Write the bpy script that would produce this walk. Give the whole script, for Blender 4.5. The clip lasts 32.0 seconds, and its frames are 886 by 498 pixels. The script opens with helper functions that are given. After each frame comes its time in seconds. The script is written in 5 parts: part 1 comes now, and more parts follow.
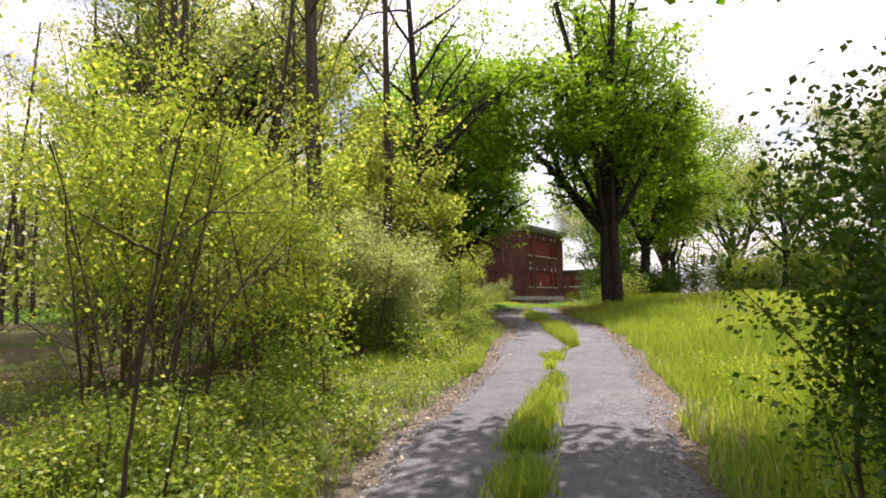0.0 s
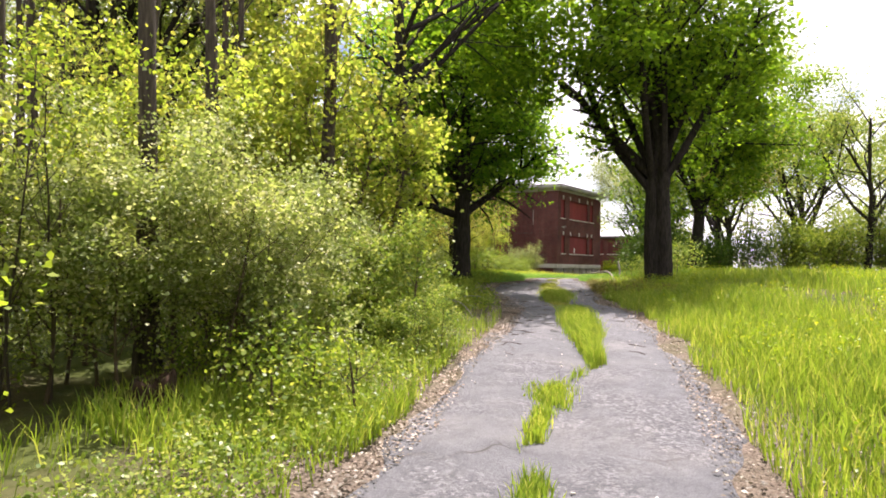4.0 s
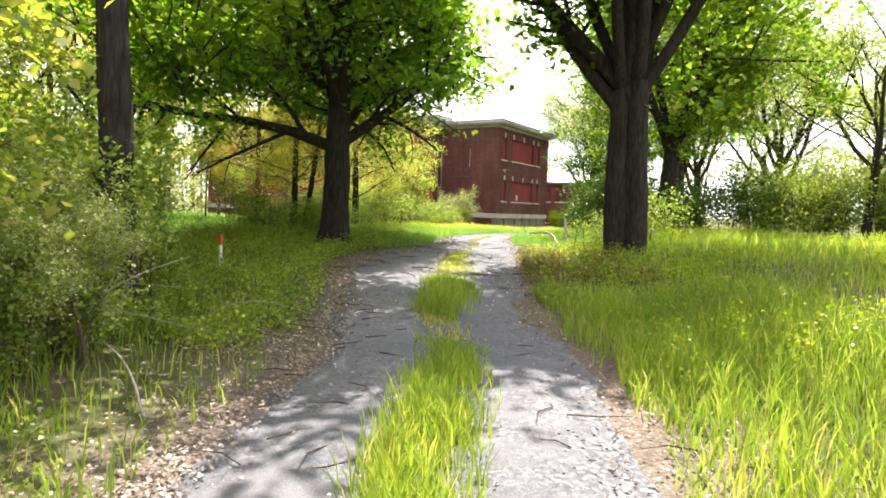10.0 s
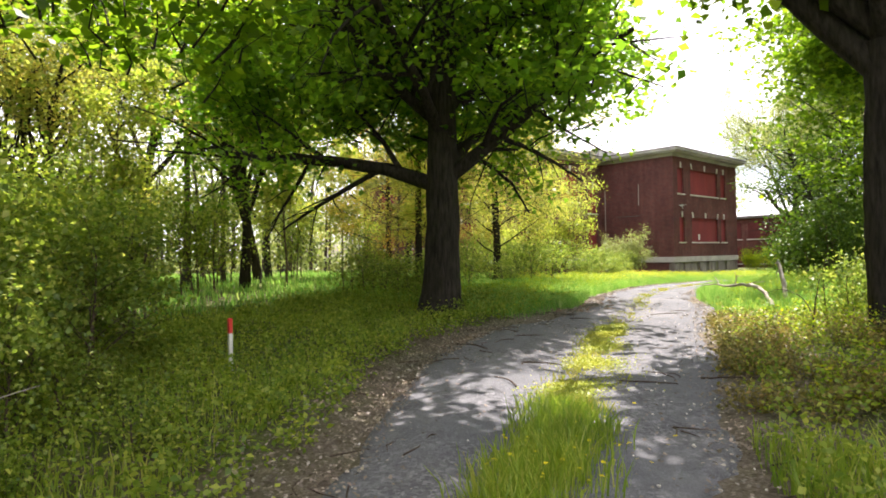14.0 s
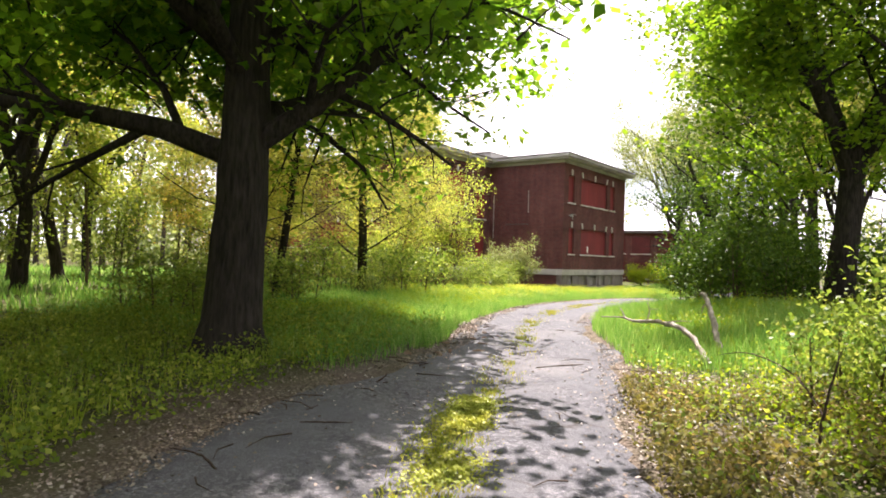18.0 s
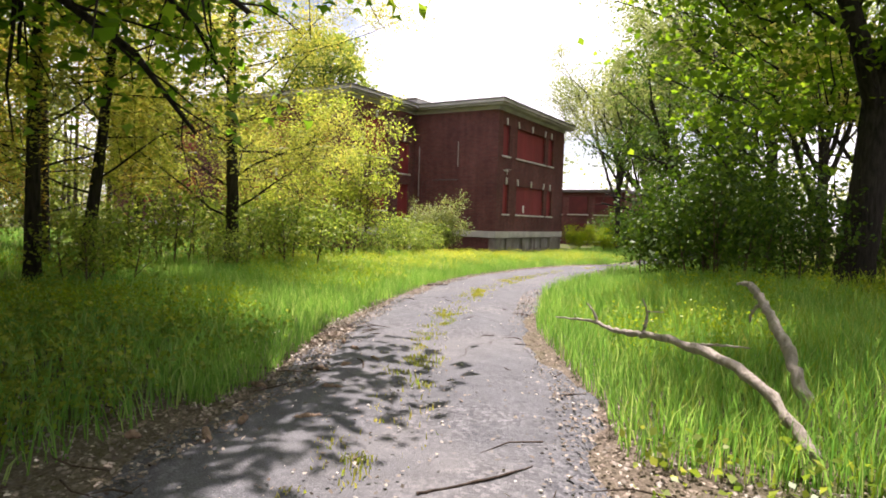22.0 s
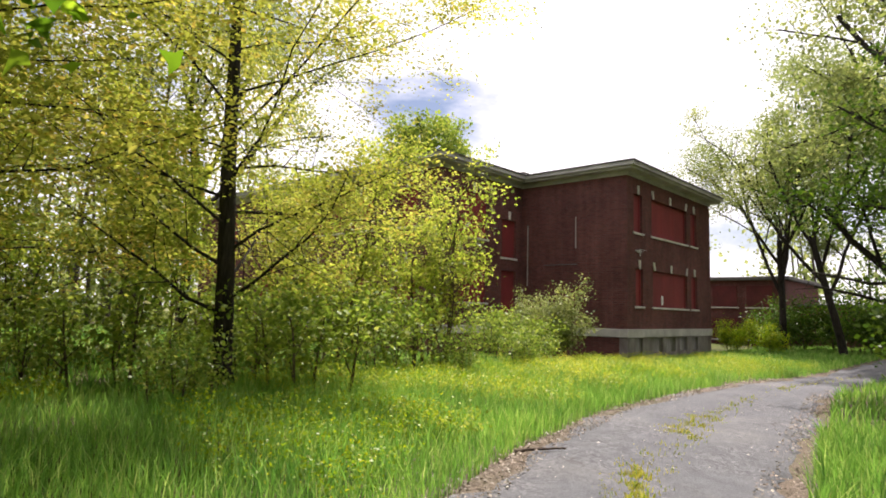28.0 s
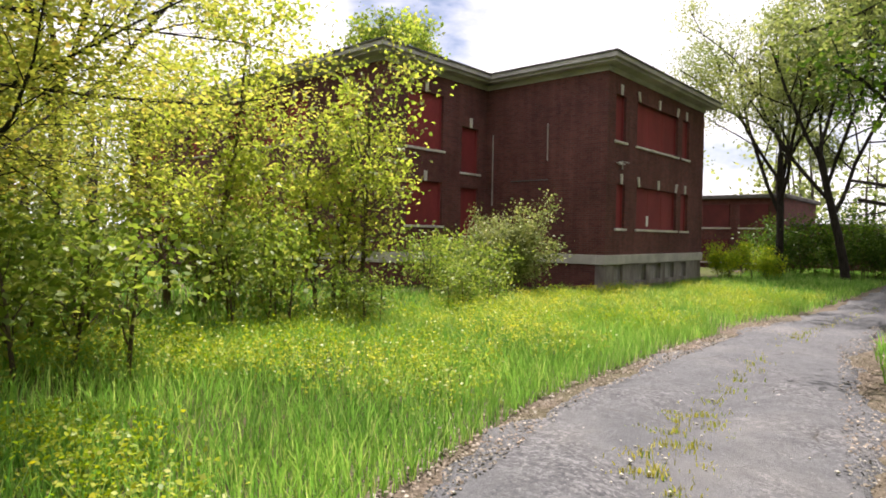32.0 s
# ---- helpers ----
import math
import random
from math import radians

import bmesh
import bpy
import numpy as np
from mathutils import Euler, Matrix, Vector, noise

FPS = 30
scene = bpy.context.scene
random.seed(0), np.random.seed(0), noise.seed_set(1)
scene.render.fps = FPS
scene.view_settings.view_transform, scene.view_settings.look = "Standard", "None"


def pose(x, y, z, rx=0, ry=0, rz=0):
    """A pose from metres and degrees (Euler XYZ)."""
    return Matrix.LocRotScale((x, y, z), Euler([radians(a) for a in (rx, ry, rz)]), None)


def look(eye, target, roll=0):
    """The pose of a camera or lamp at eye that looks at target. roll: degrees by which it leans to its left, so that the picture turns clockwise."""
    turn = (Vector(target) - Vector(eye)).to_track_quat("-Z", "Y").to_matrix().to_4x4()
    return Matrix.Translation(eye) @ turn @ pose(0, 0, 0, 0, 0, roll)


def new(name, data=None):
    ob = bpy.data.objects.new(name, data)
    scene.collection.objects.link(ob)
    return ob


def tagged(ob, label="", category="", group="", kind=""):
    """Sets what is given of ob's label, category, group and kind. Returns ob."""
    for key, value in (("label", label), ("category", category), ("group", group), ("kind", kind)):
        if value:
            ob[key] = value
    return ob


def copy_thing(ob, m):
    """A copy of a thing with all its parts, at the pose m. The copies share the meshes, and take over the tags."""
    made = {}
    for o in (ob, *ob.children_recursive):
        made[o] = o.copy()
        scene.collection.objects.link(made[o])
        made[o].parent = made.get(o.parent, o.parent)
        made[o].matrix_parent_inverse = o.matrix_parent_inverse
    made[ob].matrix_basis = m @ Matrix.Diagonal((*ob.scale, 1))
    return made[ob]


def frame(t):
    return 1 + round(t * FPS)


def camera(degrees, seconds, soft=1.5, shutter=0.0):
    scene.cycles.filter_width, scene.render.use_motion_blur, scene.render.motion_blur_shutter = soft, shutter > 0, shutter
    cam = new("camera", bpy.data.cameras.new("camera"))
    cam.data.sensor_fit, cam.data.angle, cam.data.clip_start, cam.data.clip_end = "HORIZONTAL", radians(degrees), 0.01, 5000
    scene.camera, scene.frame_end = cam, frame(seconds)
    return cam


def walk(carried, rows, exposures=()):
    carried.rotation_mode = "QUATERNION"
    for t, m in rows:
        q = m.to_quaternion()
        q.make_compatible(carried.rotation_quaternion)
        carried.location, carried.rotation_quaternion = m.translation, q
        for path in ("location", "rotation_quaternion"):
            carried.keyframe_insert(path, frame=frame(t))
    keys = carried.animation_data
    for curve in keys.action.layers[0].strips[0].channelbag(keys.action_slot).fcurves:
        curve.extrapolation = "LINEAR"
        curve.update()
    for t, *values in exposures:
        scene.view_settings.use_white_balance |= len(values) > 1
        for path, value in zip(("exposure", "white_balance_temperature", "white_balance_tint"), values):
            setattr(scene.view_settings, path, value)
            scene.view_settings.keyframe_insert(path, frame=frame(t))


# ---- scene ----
cam = camera(71.2, 32.0, soft=1.8)
# the clip's own exposure, in stops
EXPOSURES = [(t, e, 6650, k) for t, e, k in ((0, 1.0, 26), (2, 1.35, 26), (5, 1.42, 25), (9, 1.9, 20), (11, 2.15, 18), (13, 1.9, 19), (14.5, 1.8, 21), (17, 1.85, 25), (19, 1.5, 26), (22, 1.32, 26), (25, 1.2, 26), (28, 0.95, 21), (32, 1.0, 21))]
PATH = [
    (0, (25.154, -53.579, 0.655), (24.076, -51.902, 0.821), -0.4),
    (1, (24.737, -52.312, 0.691), (23.405, -50.819, 0.72), 2.7),
    (2, (24.199, -50.823, 0.721), (23.042, -49.194, 0.787), 1.4),
    (2.5, (23.858, -50.102, 0.745), (22.702, -48.47, 0.796), 0.8),
    (4.5, (23.107, -47.721, 0.881), (21.896, -46.13, 0.917), 1.6),
    (5, (22.874, -47.16, 0.897), (21.536, -45.676, 0.8), 2.2),
    (5.5, (22.655, -46.458, 0.935), (21.42, -44.887, 0.851), 1.4),
    (6, (22.44, -45.843, 0.971), (21.014, -44.446, 0.848), -0.4),
    (6.5, (22.164, -45.149, 0.972), (20.823, -43.672, 0.836), 2.1),
    (7, (21.937, -44.541, 1.009), (20.436, -43.224, 0.897), -0.6),
    (7.5, (21.703, -43.911, 1.053), (20.31, -42.476, 0.998), 0.2),
    (8, (21.439, -43.234, 1.058), (20.071, -41.778, 0.957), -0.8),
    (8.5, (21.155, -42.589, 1.077), (19.847, -41.079, 0.981), 0.7),
    (9, (20.906, -41.765, 1.098), (19.743, -40.143, 0.972), 1.9),
    (9.5, (20.672, -41.176, 1.206), (19.581, -39.499, 1.188), 1.6),
    (10, (20.485, -40.606, 1.225), (19.441, -38.905, 1.095), 2.0),
    (10.5, (20.317, -40.087, 1.244), (19.005, -38.598, 0.993), -0.7),
    (11, (20.089, -39.497, 1.265), (18.763, -38.009, 1.093), -3.3),
    (11.5, (19.929, -39.051, 1.288), (18.496, -37.659, 1.176), -3.9),
    (12, (19.578, -38.511, 1.289), (18.167, -37.093, 1.237), -0.1),
    (12.5, (19.295, -37.971, 1.315), (17.935, -36.505, 1.3), 0.2),
    (13, (18.981, -37.445, 1.305), (17.573, -36.024, 1.287), 1.0),
    (13.5, (18.717, -36.866, 1.321), (17.401, -35.36, 1.329), -0.7),
    (14, (18.515, -36.415, 1.318), (17.042, -35.062, 1.34), -1.0),
    (14.5, (18.189, -35.88, 1.309), (16.771, -34.47, 1.276), -2.6),
    (16.5, (17.376, -34.45, 1.515), (15.94, -33.063, 1.402), -0.3),
    (17, (17.064, -33.905, 1.503), (15.673, -32.47, 1.424), 0.4),
    (17.5, (16.775, -33.4, 1.508), (15.449, -31.903, 1.53), 2.6),
    (18, (16.488, -32.863, 1.486), (15.269, -31.278, 1.514), 1.7),
    (18.5, (16.226, -32.368, 1.5), (14.931, -30.851, 1.35), 2.4),
    (19, (15.965, -31.802, 1.521), (14.702, -30.252, 1.526), 0.2),
    (19.5, (15.751, -31.306, 1.525), (14.403, -29.851, 1.269), 3.5),
    (20, (15.524, -30.739, 1.519), (14.206, -29.24, 1.391), 1.8),
    (20.5, (15.324, -30.287, 1.552), (13.904, -28.887, 1.398), -0.3),
    (21, (15.064, -29.753, 1.53), (13.692, -28.298, 1.487), 0.7),
    (21.5, (14.741, -29.223, 1.508), (13.524, -27.638, 1.422), 2.6),
    (22, (14.461, -28.683, 1.496), (13.417, -26.979, 1.403), 1.8),
    (22.5, (14.195, -28.193, 1.499), (13.27, -26.42, 1.501), 1.9),
    (23, (13.962, -27.664, 1.514), (12.842, -26.009, 1.426), 4.2),
    (23.5, (13.704, -27.448, 1.553), (12.356, -25.971, 1.579), 3.1),
    (24, (13.486, -26.975, 1.591), (11.966, -25.687, 1.408), 0.6),
    (24.5, (13.118, -26.447, 1.622), (11.68, -25.065, 1.465), 4.8),
    (25, (12.877, -25.97, 1.624), (11.396, -24.628, 1.539), 3.0),
    (25.5, (12.691, -25.448, 1.625), (11.291, -24.02, 1.582), 2.9),
    (27.5, (11.424, -23.907, 1.544), (9.989, -22.516, 1.634), 5.1),
    (28, (11.284, -23.363, 1.502), (9.941, -21.894, 1.704), 1.5),
    (28.5, (11.014, -22.819, 1.51), (9.764, -21.26, 1.599), 4.0),
    (29, (10.925, -22.427, 1.515), (9.658, -20.886, 1.655), 3.1),
    (29.5, (10.84, -21.977, 1.558), (9.569, -20.434, 1.569), 2.0),
    (30, (10.676, -21.531, 1.623), (9.426, -19.971, 1.66), 2.8),
    (30.5, (10.46, -21.064, 1.662), (9.158, -19.547, 1.595), 1.5),
    (31, (10.325, -20.759, 1.66), (9.05, -19.221, 1.567), 2.2),
    (31.5, (10.103, -20.254, 1.639), (8.839, -18.705, 1.595), 1.2),
    (32, (9.818, -19.481, 1.625), (8.496, -17.981, 1.577), 1.0),
]
walk(cam, [(t, look(eye, target, roll)) for t, eye, target, roll in PATH], EXPOSURES)

# ---- light ----
SUN_DIR = Vector((-0.145, 0.39, 0.91)).normalized()   # towards the sun
sun_el = math.asin(SUN_DIR.z)
sun_az = math.atan2(SUN_DIR.x, SUN_DIR.y)
world = bpy.data.worlds.new("sky")
scene.world = world
world.use_nodes = True
wn = world.node_tree
wn.nodes.clear()
w_out = wn.nodes.new("ShaderNodeOutputWorld")
w_bg = wn.nodes.new("ShaderNodeBackground")
w_sky = wn.nodes.new("ShaderNodeTexSky")
w_sky.sky_type = "NISHITA"
w_sky.sun_disc = False
w_sky.sun_elevation, w_sky.sun_rotation = sun_el, sun_az
w_sky.air_density, w_sky.dust_density = 1.0, 1.5
# broken white clouds over the blue
w_co = wn.nodes.new("ShaderNodeTexCoord")
w_map = wn.nodes.new("ShaderNodeMapping")
w_map.inputs["Scale"].default_value = (1.0, 1.0, 2.6)
w_map.inputs["Location"].default_value = (0.35, 0.1, 0.0)
w_no = wn.nodes.new("ShaderNodeTexNoise")
w_no.inputs["Scale"].default_value = 2.3
w_no.inputs["Detail"].default_value = 9.0
w_no.inputs["Roughness"].default_value = 0.55
w_ra = wn.nodes.new("ShaderNodeValToRGB")
w_ra.color_ramp.elements[0].position, w_ra.color_ramp.elements[1].position = 0.36, 0.49
w_mix = wn.nodes.new("ShaderNodeMix")
w_mix.data_type = "RGBA"
w_mix.inputs["B"].default_value = (12.0, 12.2, 12.6, 1)
wn.links.new(w_co.outputs["Generated"], w_map.inputs["Vector"])
wn.links.new(w_map.outputs["Vector"], w_no.inputs["Vector"])
wn.links.new(w_no.outputs["Fac"], w_ra.inputs["Fac"])
wn.links.new(w_ra.outputs["Color"], w_mix.inputs["Factor"])
wn.links.new(w_sky.outputs["Color"], w_mix.inputs["A"])
wn.links.new(w_mix.outputs["Result"], w_bg.inputs["Color"])
w_bg.inputs["Strength"].default_value = 0.064
wn.links.new(w_bg.outputs["Background"], w_out.inputs["Surface"])
sun_data = bpy.data.lights.new("sun", "SUN")
sun_data.energy, sun_data.angle, sun_data.color = 5.0, radians(0.53), (1.0, 0.955, 0.87)
sun = new("sun", sun_data)
sun.matrix_world = look(SUN_DIR * 100, (0, 0, 0))

# ---- small tools ----
rng = np.random.default_rng(7)


def lerp_table(v, table):
    return np.interp(v, [a for a, _ in table], [b for _, b in table])


ROAD_L = [(-75, 34.5), (-60, 27.4), (-50, 22.0), (-48.4, 21.4), (-46.8, 20.9), (-44.1, 20.0), (-41.9, 18.9), (-39, 17.75), (-35.8, 16.25), (-34, 14.9),
          (-31.8, 12.9), (-29.5, 11.8), (-27.4, 11.5), (-25.2, 10.8), (-23, 9.5), (-20.9, 8.65), (-18, 7.6), (-14.4, 6.75), (-11, 6.55), (-7.6, 6.4), (0, 6.6), (45, 6.8)]
ROAD_R = [(-75, 37.8), (-60, 30.4), (-50, 24.9), (-48.7, 24.2), (-46.1, 23.4), (-41.3, 21.65), (-38.6, 20.5), (-35.8, 19.05), (-33.8, 17.6), (-30.7, 16.1),
          (-28.1, 14.8), (-24.4, 13.1), (-21.4, 11.3), (-18, 10.0), (-13.3, 9.2), (-8.4, 8.4), (0, 8.3), (45, 8.6)]
LEVEL = [(-75, -1.05), (-60, -0.98), (-53, -0.9), (-50, -0.78), (-47, -0.62), (-44, -0.48), (-41.5, -0.36), (-39, -0.28), (-33, -0.03), (-28, 0.15), (-24, 0.17),
         (-18, 0.12), (-10, 0.0), (0, -0.3), (60, -0.4)]


def road_l(y):
    return lerp_table(y, ROAD_L)


def road_r(y):
    return lerp_table(y, ROAD_R)


def smooth(a, b, v):
    u = np.clip((v - a) / (b - a), 0, 1)
    return u * u * (3 - 2 * u)


def level(x, y):
    """Height of the ground; the field east of the drive lies a little higher."""
    x, y = np.asarray(x, float), np.asarray(y, float)
    z = lerp_table(y, LEVEL)
    right = (x - road_r(y)) * 0.87
    left = (road_l(y) - x) * 0.87
    fade = 1 - smooth(-16, -4, y)
    z = z + fade * (0.38 * smooth(0.4, 4.0, right) + 0.45 * smooth(6, 30, right)) + 0.05 * smooth(0.2, 2, left)
    edge = smooth(0.2, 1.5, right) + smooth(0.2, 1.5, left)
    return z + edge * 0.05 * (np.sin(x * 0.9 + 1.3 * np.sin(y * 0.5)) * np.cos(y * 0.8 + 0.7) + 0.6 * np.sin(x * 2.3 + y * 1.7))


def gz(x, y):
    return float(level(x, y))


def np_mesh(name, verts, faces):
    """A mesh from arrays; all faces have the same number of corners."""
    verts, faces = np.asarray(verts, np.float32), np.asarray(faces, np.int32)
    me = bpy.data.meshes.new(name)
    me.vertices.add(len(verts))
    me.vertices.foreach_set("co", verts.ravel())
    me.loops.add(faces.size)
    me.loops.foreach_set("vertex_index", faces.ravel())
    me.polygons.add(len(faces))
    me.polygons.foreach_set("loop_start", np.arange(0, faces.size, faces.shape[1], dtype=np.int32))
    me.update(calc_edges=True)
    return me


def put(name, me, material, parent=None, label="", smooth_faces=False, kind=""):
    me.materials.append(material)
    if smooth_faces:
        me.polygons.foreach_set("use_smooth", np.ones(len(me.polygons), bool))
    ob = new(name, me)
    if parent is not None:
        ob.parent = parent
    return tagged(ob, label=label, kind=kind)


def part(name, bm, material, parent, label=""):
    me = bpy.data.meshes.new(name)
    bm.normal_update()
    bm.to_mesh(me)
    bm.free()
    return put(name, me, material, parent, label)


def thing(name, x, y, z, label, category, group="", turn=0.0, kind=""):
    ob = new(name)
    ob.empty_display_size = 0.2
    ob.matrix_world = pose(x, y, z, 0, 0, turn)
    return tagged(ob, label, category, group, kind)


def box(bm, x0, y0, z0, x1, y1, z1, bevel=0.0):
    made = bmesh.ops.create_cube(bm, size=1.0)["verts"]
    bmesh.ops.transform(bm, matrix=Matrix.Translation(((x0 + x1) / 2, (y0 + y1) / 2, (z0 + z1) / 2)) @ Matrix.Diagonal((x1 - x0, y1 - y0, z1 - z0, 1)), verts=made)
    if bevel:
        edges = list({e for v in made for e in v.link_edges})
        bmesh.ops.bevel(bm, geom=edges, offset=bevel, segments=1, affect="EDGES")
    return bm


def boxed(*a, bevel=0.0):
    return box(bmesh.new(), *a, bevel=bevel)


def tube(pts, radii, sides):
    """A round tapering tube along a line of points."""
    pts, radii = np.asarray(pts, float), np.asarray(radii, float)
    way = np.gradient(pts, axis=0)
    way /= np.linalg.norm(way, axis=1)[:, None] + 1e-9
    ref = np.where(np.abs(way[:, 2:3]) < 0.9, [[0, 0, 1.0]], [[1.0, 0, 0]])
    if np.abs(way[0, 2]) > 0.6:
        ref = np.tile([[1.0, 0.0, 0.0]], (len(pts), 1))
    a = np.cross(way, ref)
    a /= np.linalg.norm(a, axis=1)[:, None] + 1e-9
    b = np.cross(way, a)
    ang = np.linspace(0, 2 * np.pi, sides, endpoint=False)
    ring = np.cos(ang)[None, :, None] * a[:, None] + np.sin(ang)[None, :, None] * b[:, None]
    v = (pts[:, None] + ring * radii[:, None, None]).reshape(-1, 3)
    i, j = np.meshgrid(np.arange(len(pts) - 1), np.arange(sides), indexing="ij")
    k = (j + 1) % sides
    f = np.stack([i * sides + j, i * sides + k, (i + 1) * sides + k, (i + 1) * sides + j], -1).reshape(-1, 4)
    return v, f


def joined(pieces):
    vs, fs, n = [], [], 0
    for v, f in pieces:
        vs.append(v)
        fs.append(f + n)
        n += len(v)
    return np.concatenate(vs), np.concatenate(fs)


DIAMOND = np.array([(0, 0, 0), (0.42, 0.36, 0.10), (1, 0, 0), (0.42, -0.36, 0.10)])
KITE = np.array([(0, 0, 0), (0.34, 0.50, 0.07), (1, 0, -0.05), (0.34, -0.50, 0.07)])
LOBED = np.array([(0, 0, 0), (0.22, 0.5, 0.02), (0.5, 0.2, 0.08), (1, 0, -0.08), (0.5, -0.2, 0.08), (0.22, -0.5, 0.02)])


def leaves(r, places, size, flat=0.5, form=DIAMOND):
    """One small leaf at each place; flat: how far the leaves lie level."""
    n = len(places)
    nor = r.normal(size=(n, 3)) * (1 - flat) + np.array([0, 0, 1.0]) * flat * 1.4
    nor /= np.linalg.norm(nor, axis=1)[:, None] + 1e-9
    a = np.cross(nor, r.normal(size=(n, 3)))
    a /= np.linalg.norm(a, axis=1)[:, None] + 1e-9
    b = np.cross(nor, a)
    s = (size * r.uniform(0.6, 1.35, n))[:, None, None]
    v = places[:, None] + s * (form[None, :, 0:1] * a[:, None] + form[None, :, 1:2] * b[:, None] + form[None, :, 2:3] * nor[:, None])
    k = len(form)
    return v.reshape(-1, 3), np.arange(n * k).reshape(n, k)


def grow(r, out, tips, p, d, length, radius, lev, sp):
    """One branch and, from it, the next ones; tips gathers the places of leaves."""
    last = lev >= sp["levels"]
    n = 6 if lev == 0 else (5 if lev == 1 else 3)
    pts = [p.copy()]
    for _ in range(n):
        d = d + r.normal(size=3) * sp["wob"][lev] + np.array([0, 0, sp["up"][lev]])
        d /= np.linalg.norm(d)
        p = p + d * length / n
        pts.append(p.copy())
    rad = np.linspace(radius, radius * (0.25 if last else sp["taper"]), n + 1)
    out.append((np.array(pts), rad, lev))
    if last:
        tips.extend(pts[1:])
        return
    spin = r.uniform(0, 6.28)
    count = sp["n"][lev]
    if lev == 0:
        for u, turn, ang, reach, thick in sp.get("limbs", ()):
            k = min(int(u * n), n - 1)
            q = pts[k] + (pts[k + 1] - pts[k]) * (u * n - k)
            a, t = radians(ang), radians(turn)
            grow(r, out, tips, q, np.array([math.sin(a) * math.cos(t), math.sin(a) * math.sin(t), math.cos(a)]), reach, thick, 1, sp)
    for i in range(count):
        u = sp["from"][lev] + (1 - sp["from"][lev]) * (i + r.uniform(0.2, 0.8)) / count
        k = min(int(u * n), n - 1)
        q = pts[k] + (pts[k + 1] - pts[k]) * (u * n - k)
        w = pts[k + 1] - pts[k]
        w /= np.linalg.norm(w)
        side = np.cross(w, [0.3, 0.2, 1.0]) if abs(w[2]) < 0.95 else np.cross(w, [1.0, 0, 0])
        side /= np.linalg.norm(side)
        other = np.cross(w, side)
        spin += 2.4 + r.uniform(-0.5, 0.5)
        vary = sp.get("vary", 12) if lev == 0 else 12
        ang = radians(sp["ang"][lev] + r.uniform(-vary, vary))
        e = w * math.cos(ang) + (side * math.cos(spin) + other * math.sin(spin)) * math.sin(ang)
        grow(r, out, tips, q, e, length * sp["len"][lev] * r.uniform(0.7, 1.15) * (1.1 - 0.45 * u if lev else 1.0), np.interp(u, [0, 1], [radius, radius * sp["taper"]]) * sp["rad"][lev], lev + 1, sp)
    if lev > 0 or sp.get("lead"):
        tips.extend(pts[-2:])
    if lev == 1 and sp.get("inner"):
        tips.extend([q - np.array([0, 0, 0.25]) for q in pts[2:]] * sp["inner"])
    if lev > 0 and lev == sp["levels"] - 1:
        tips.extend(pts[2:])


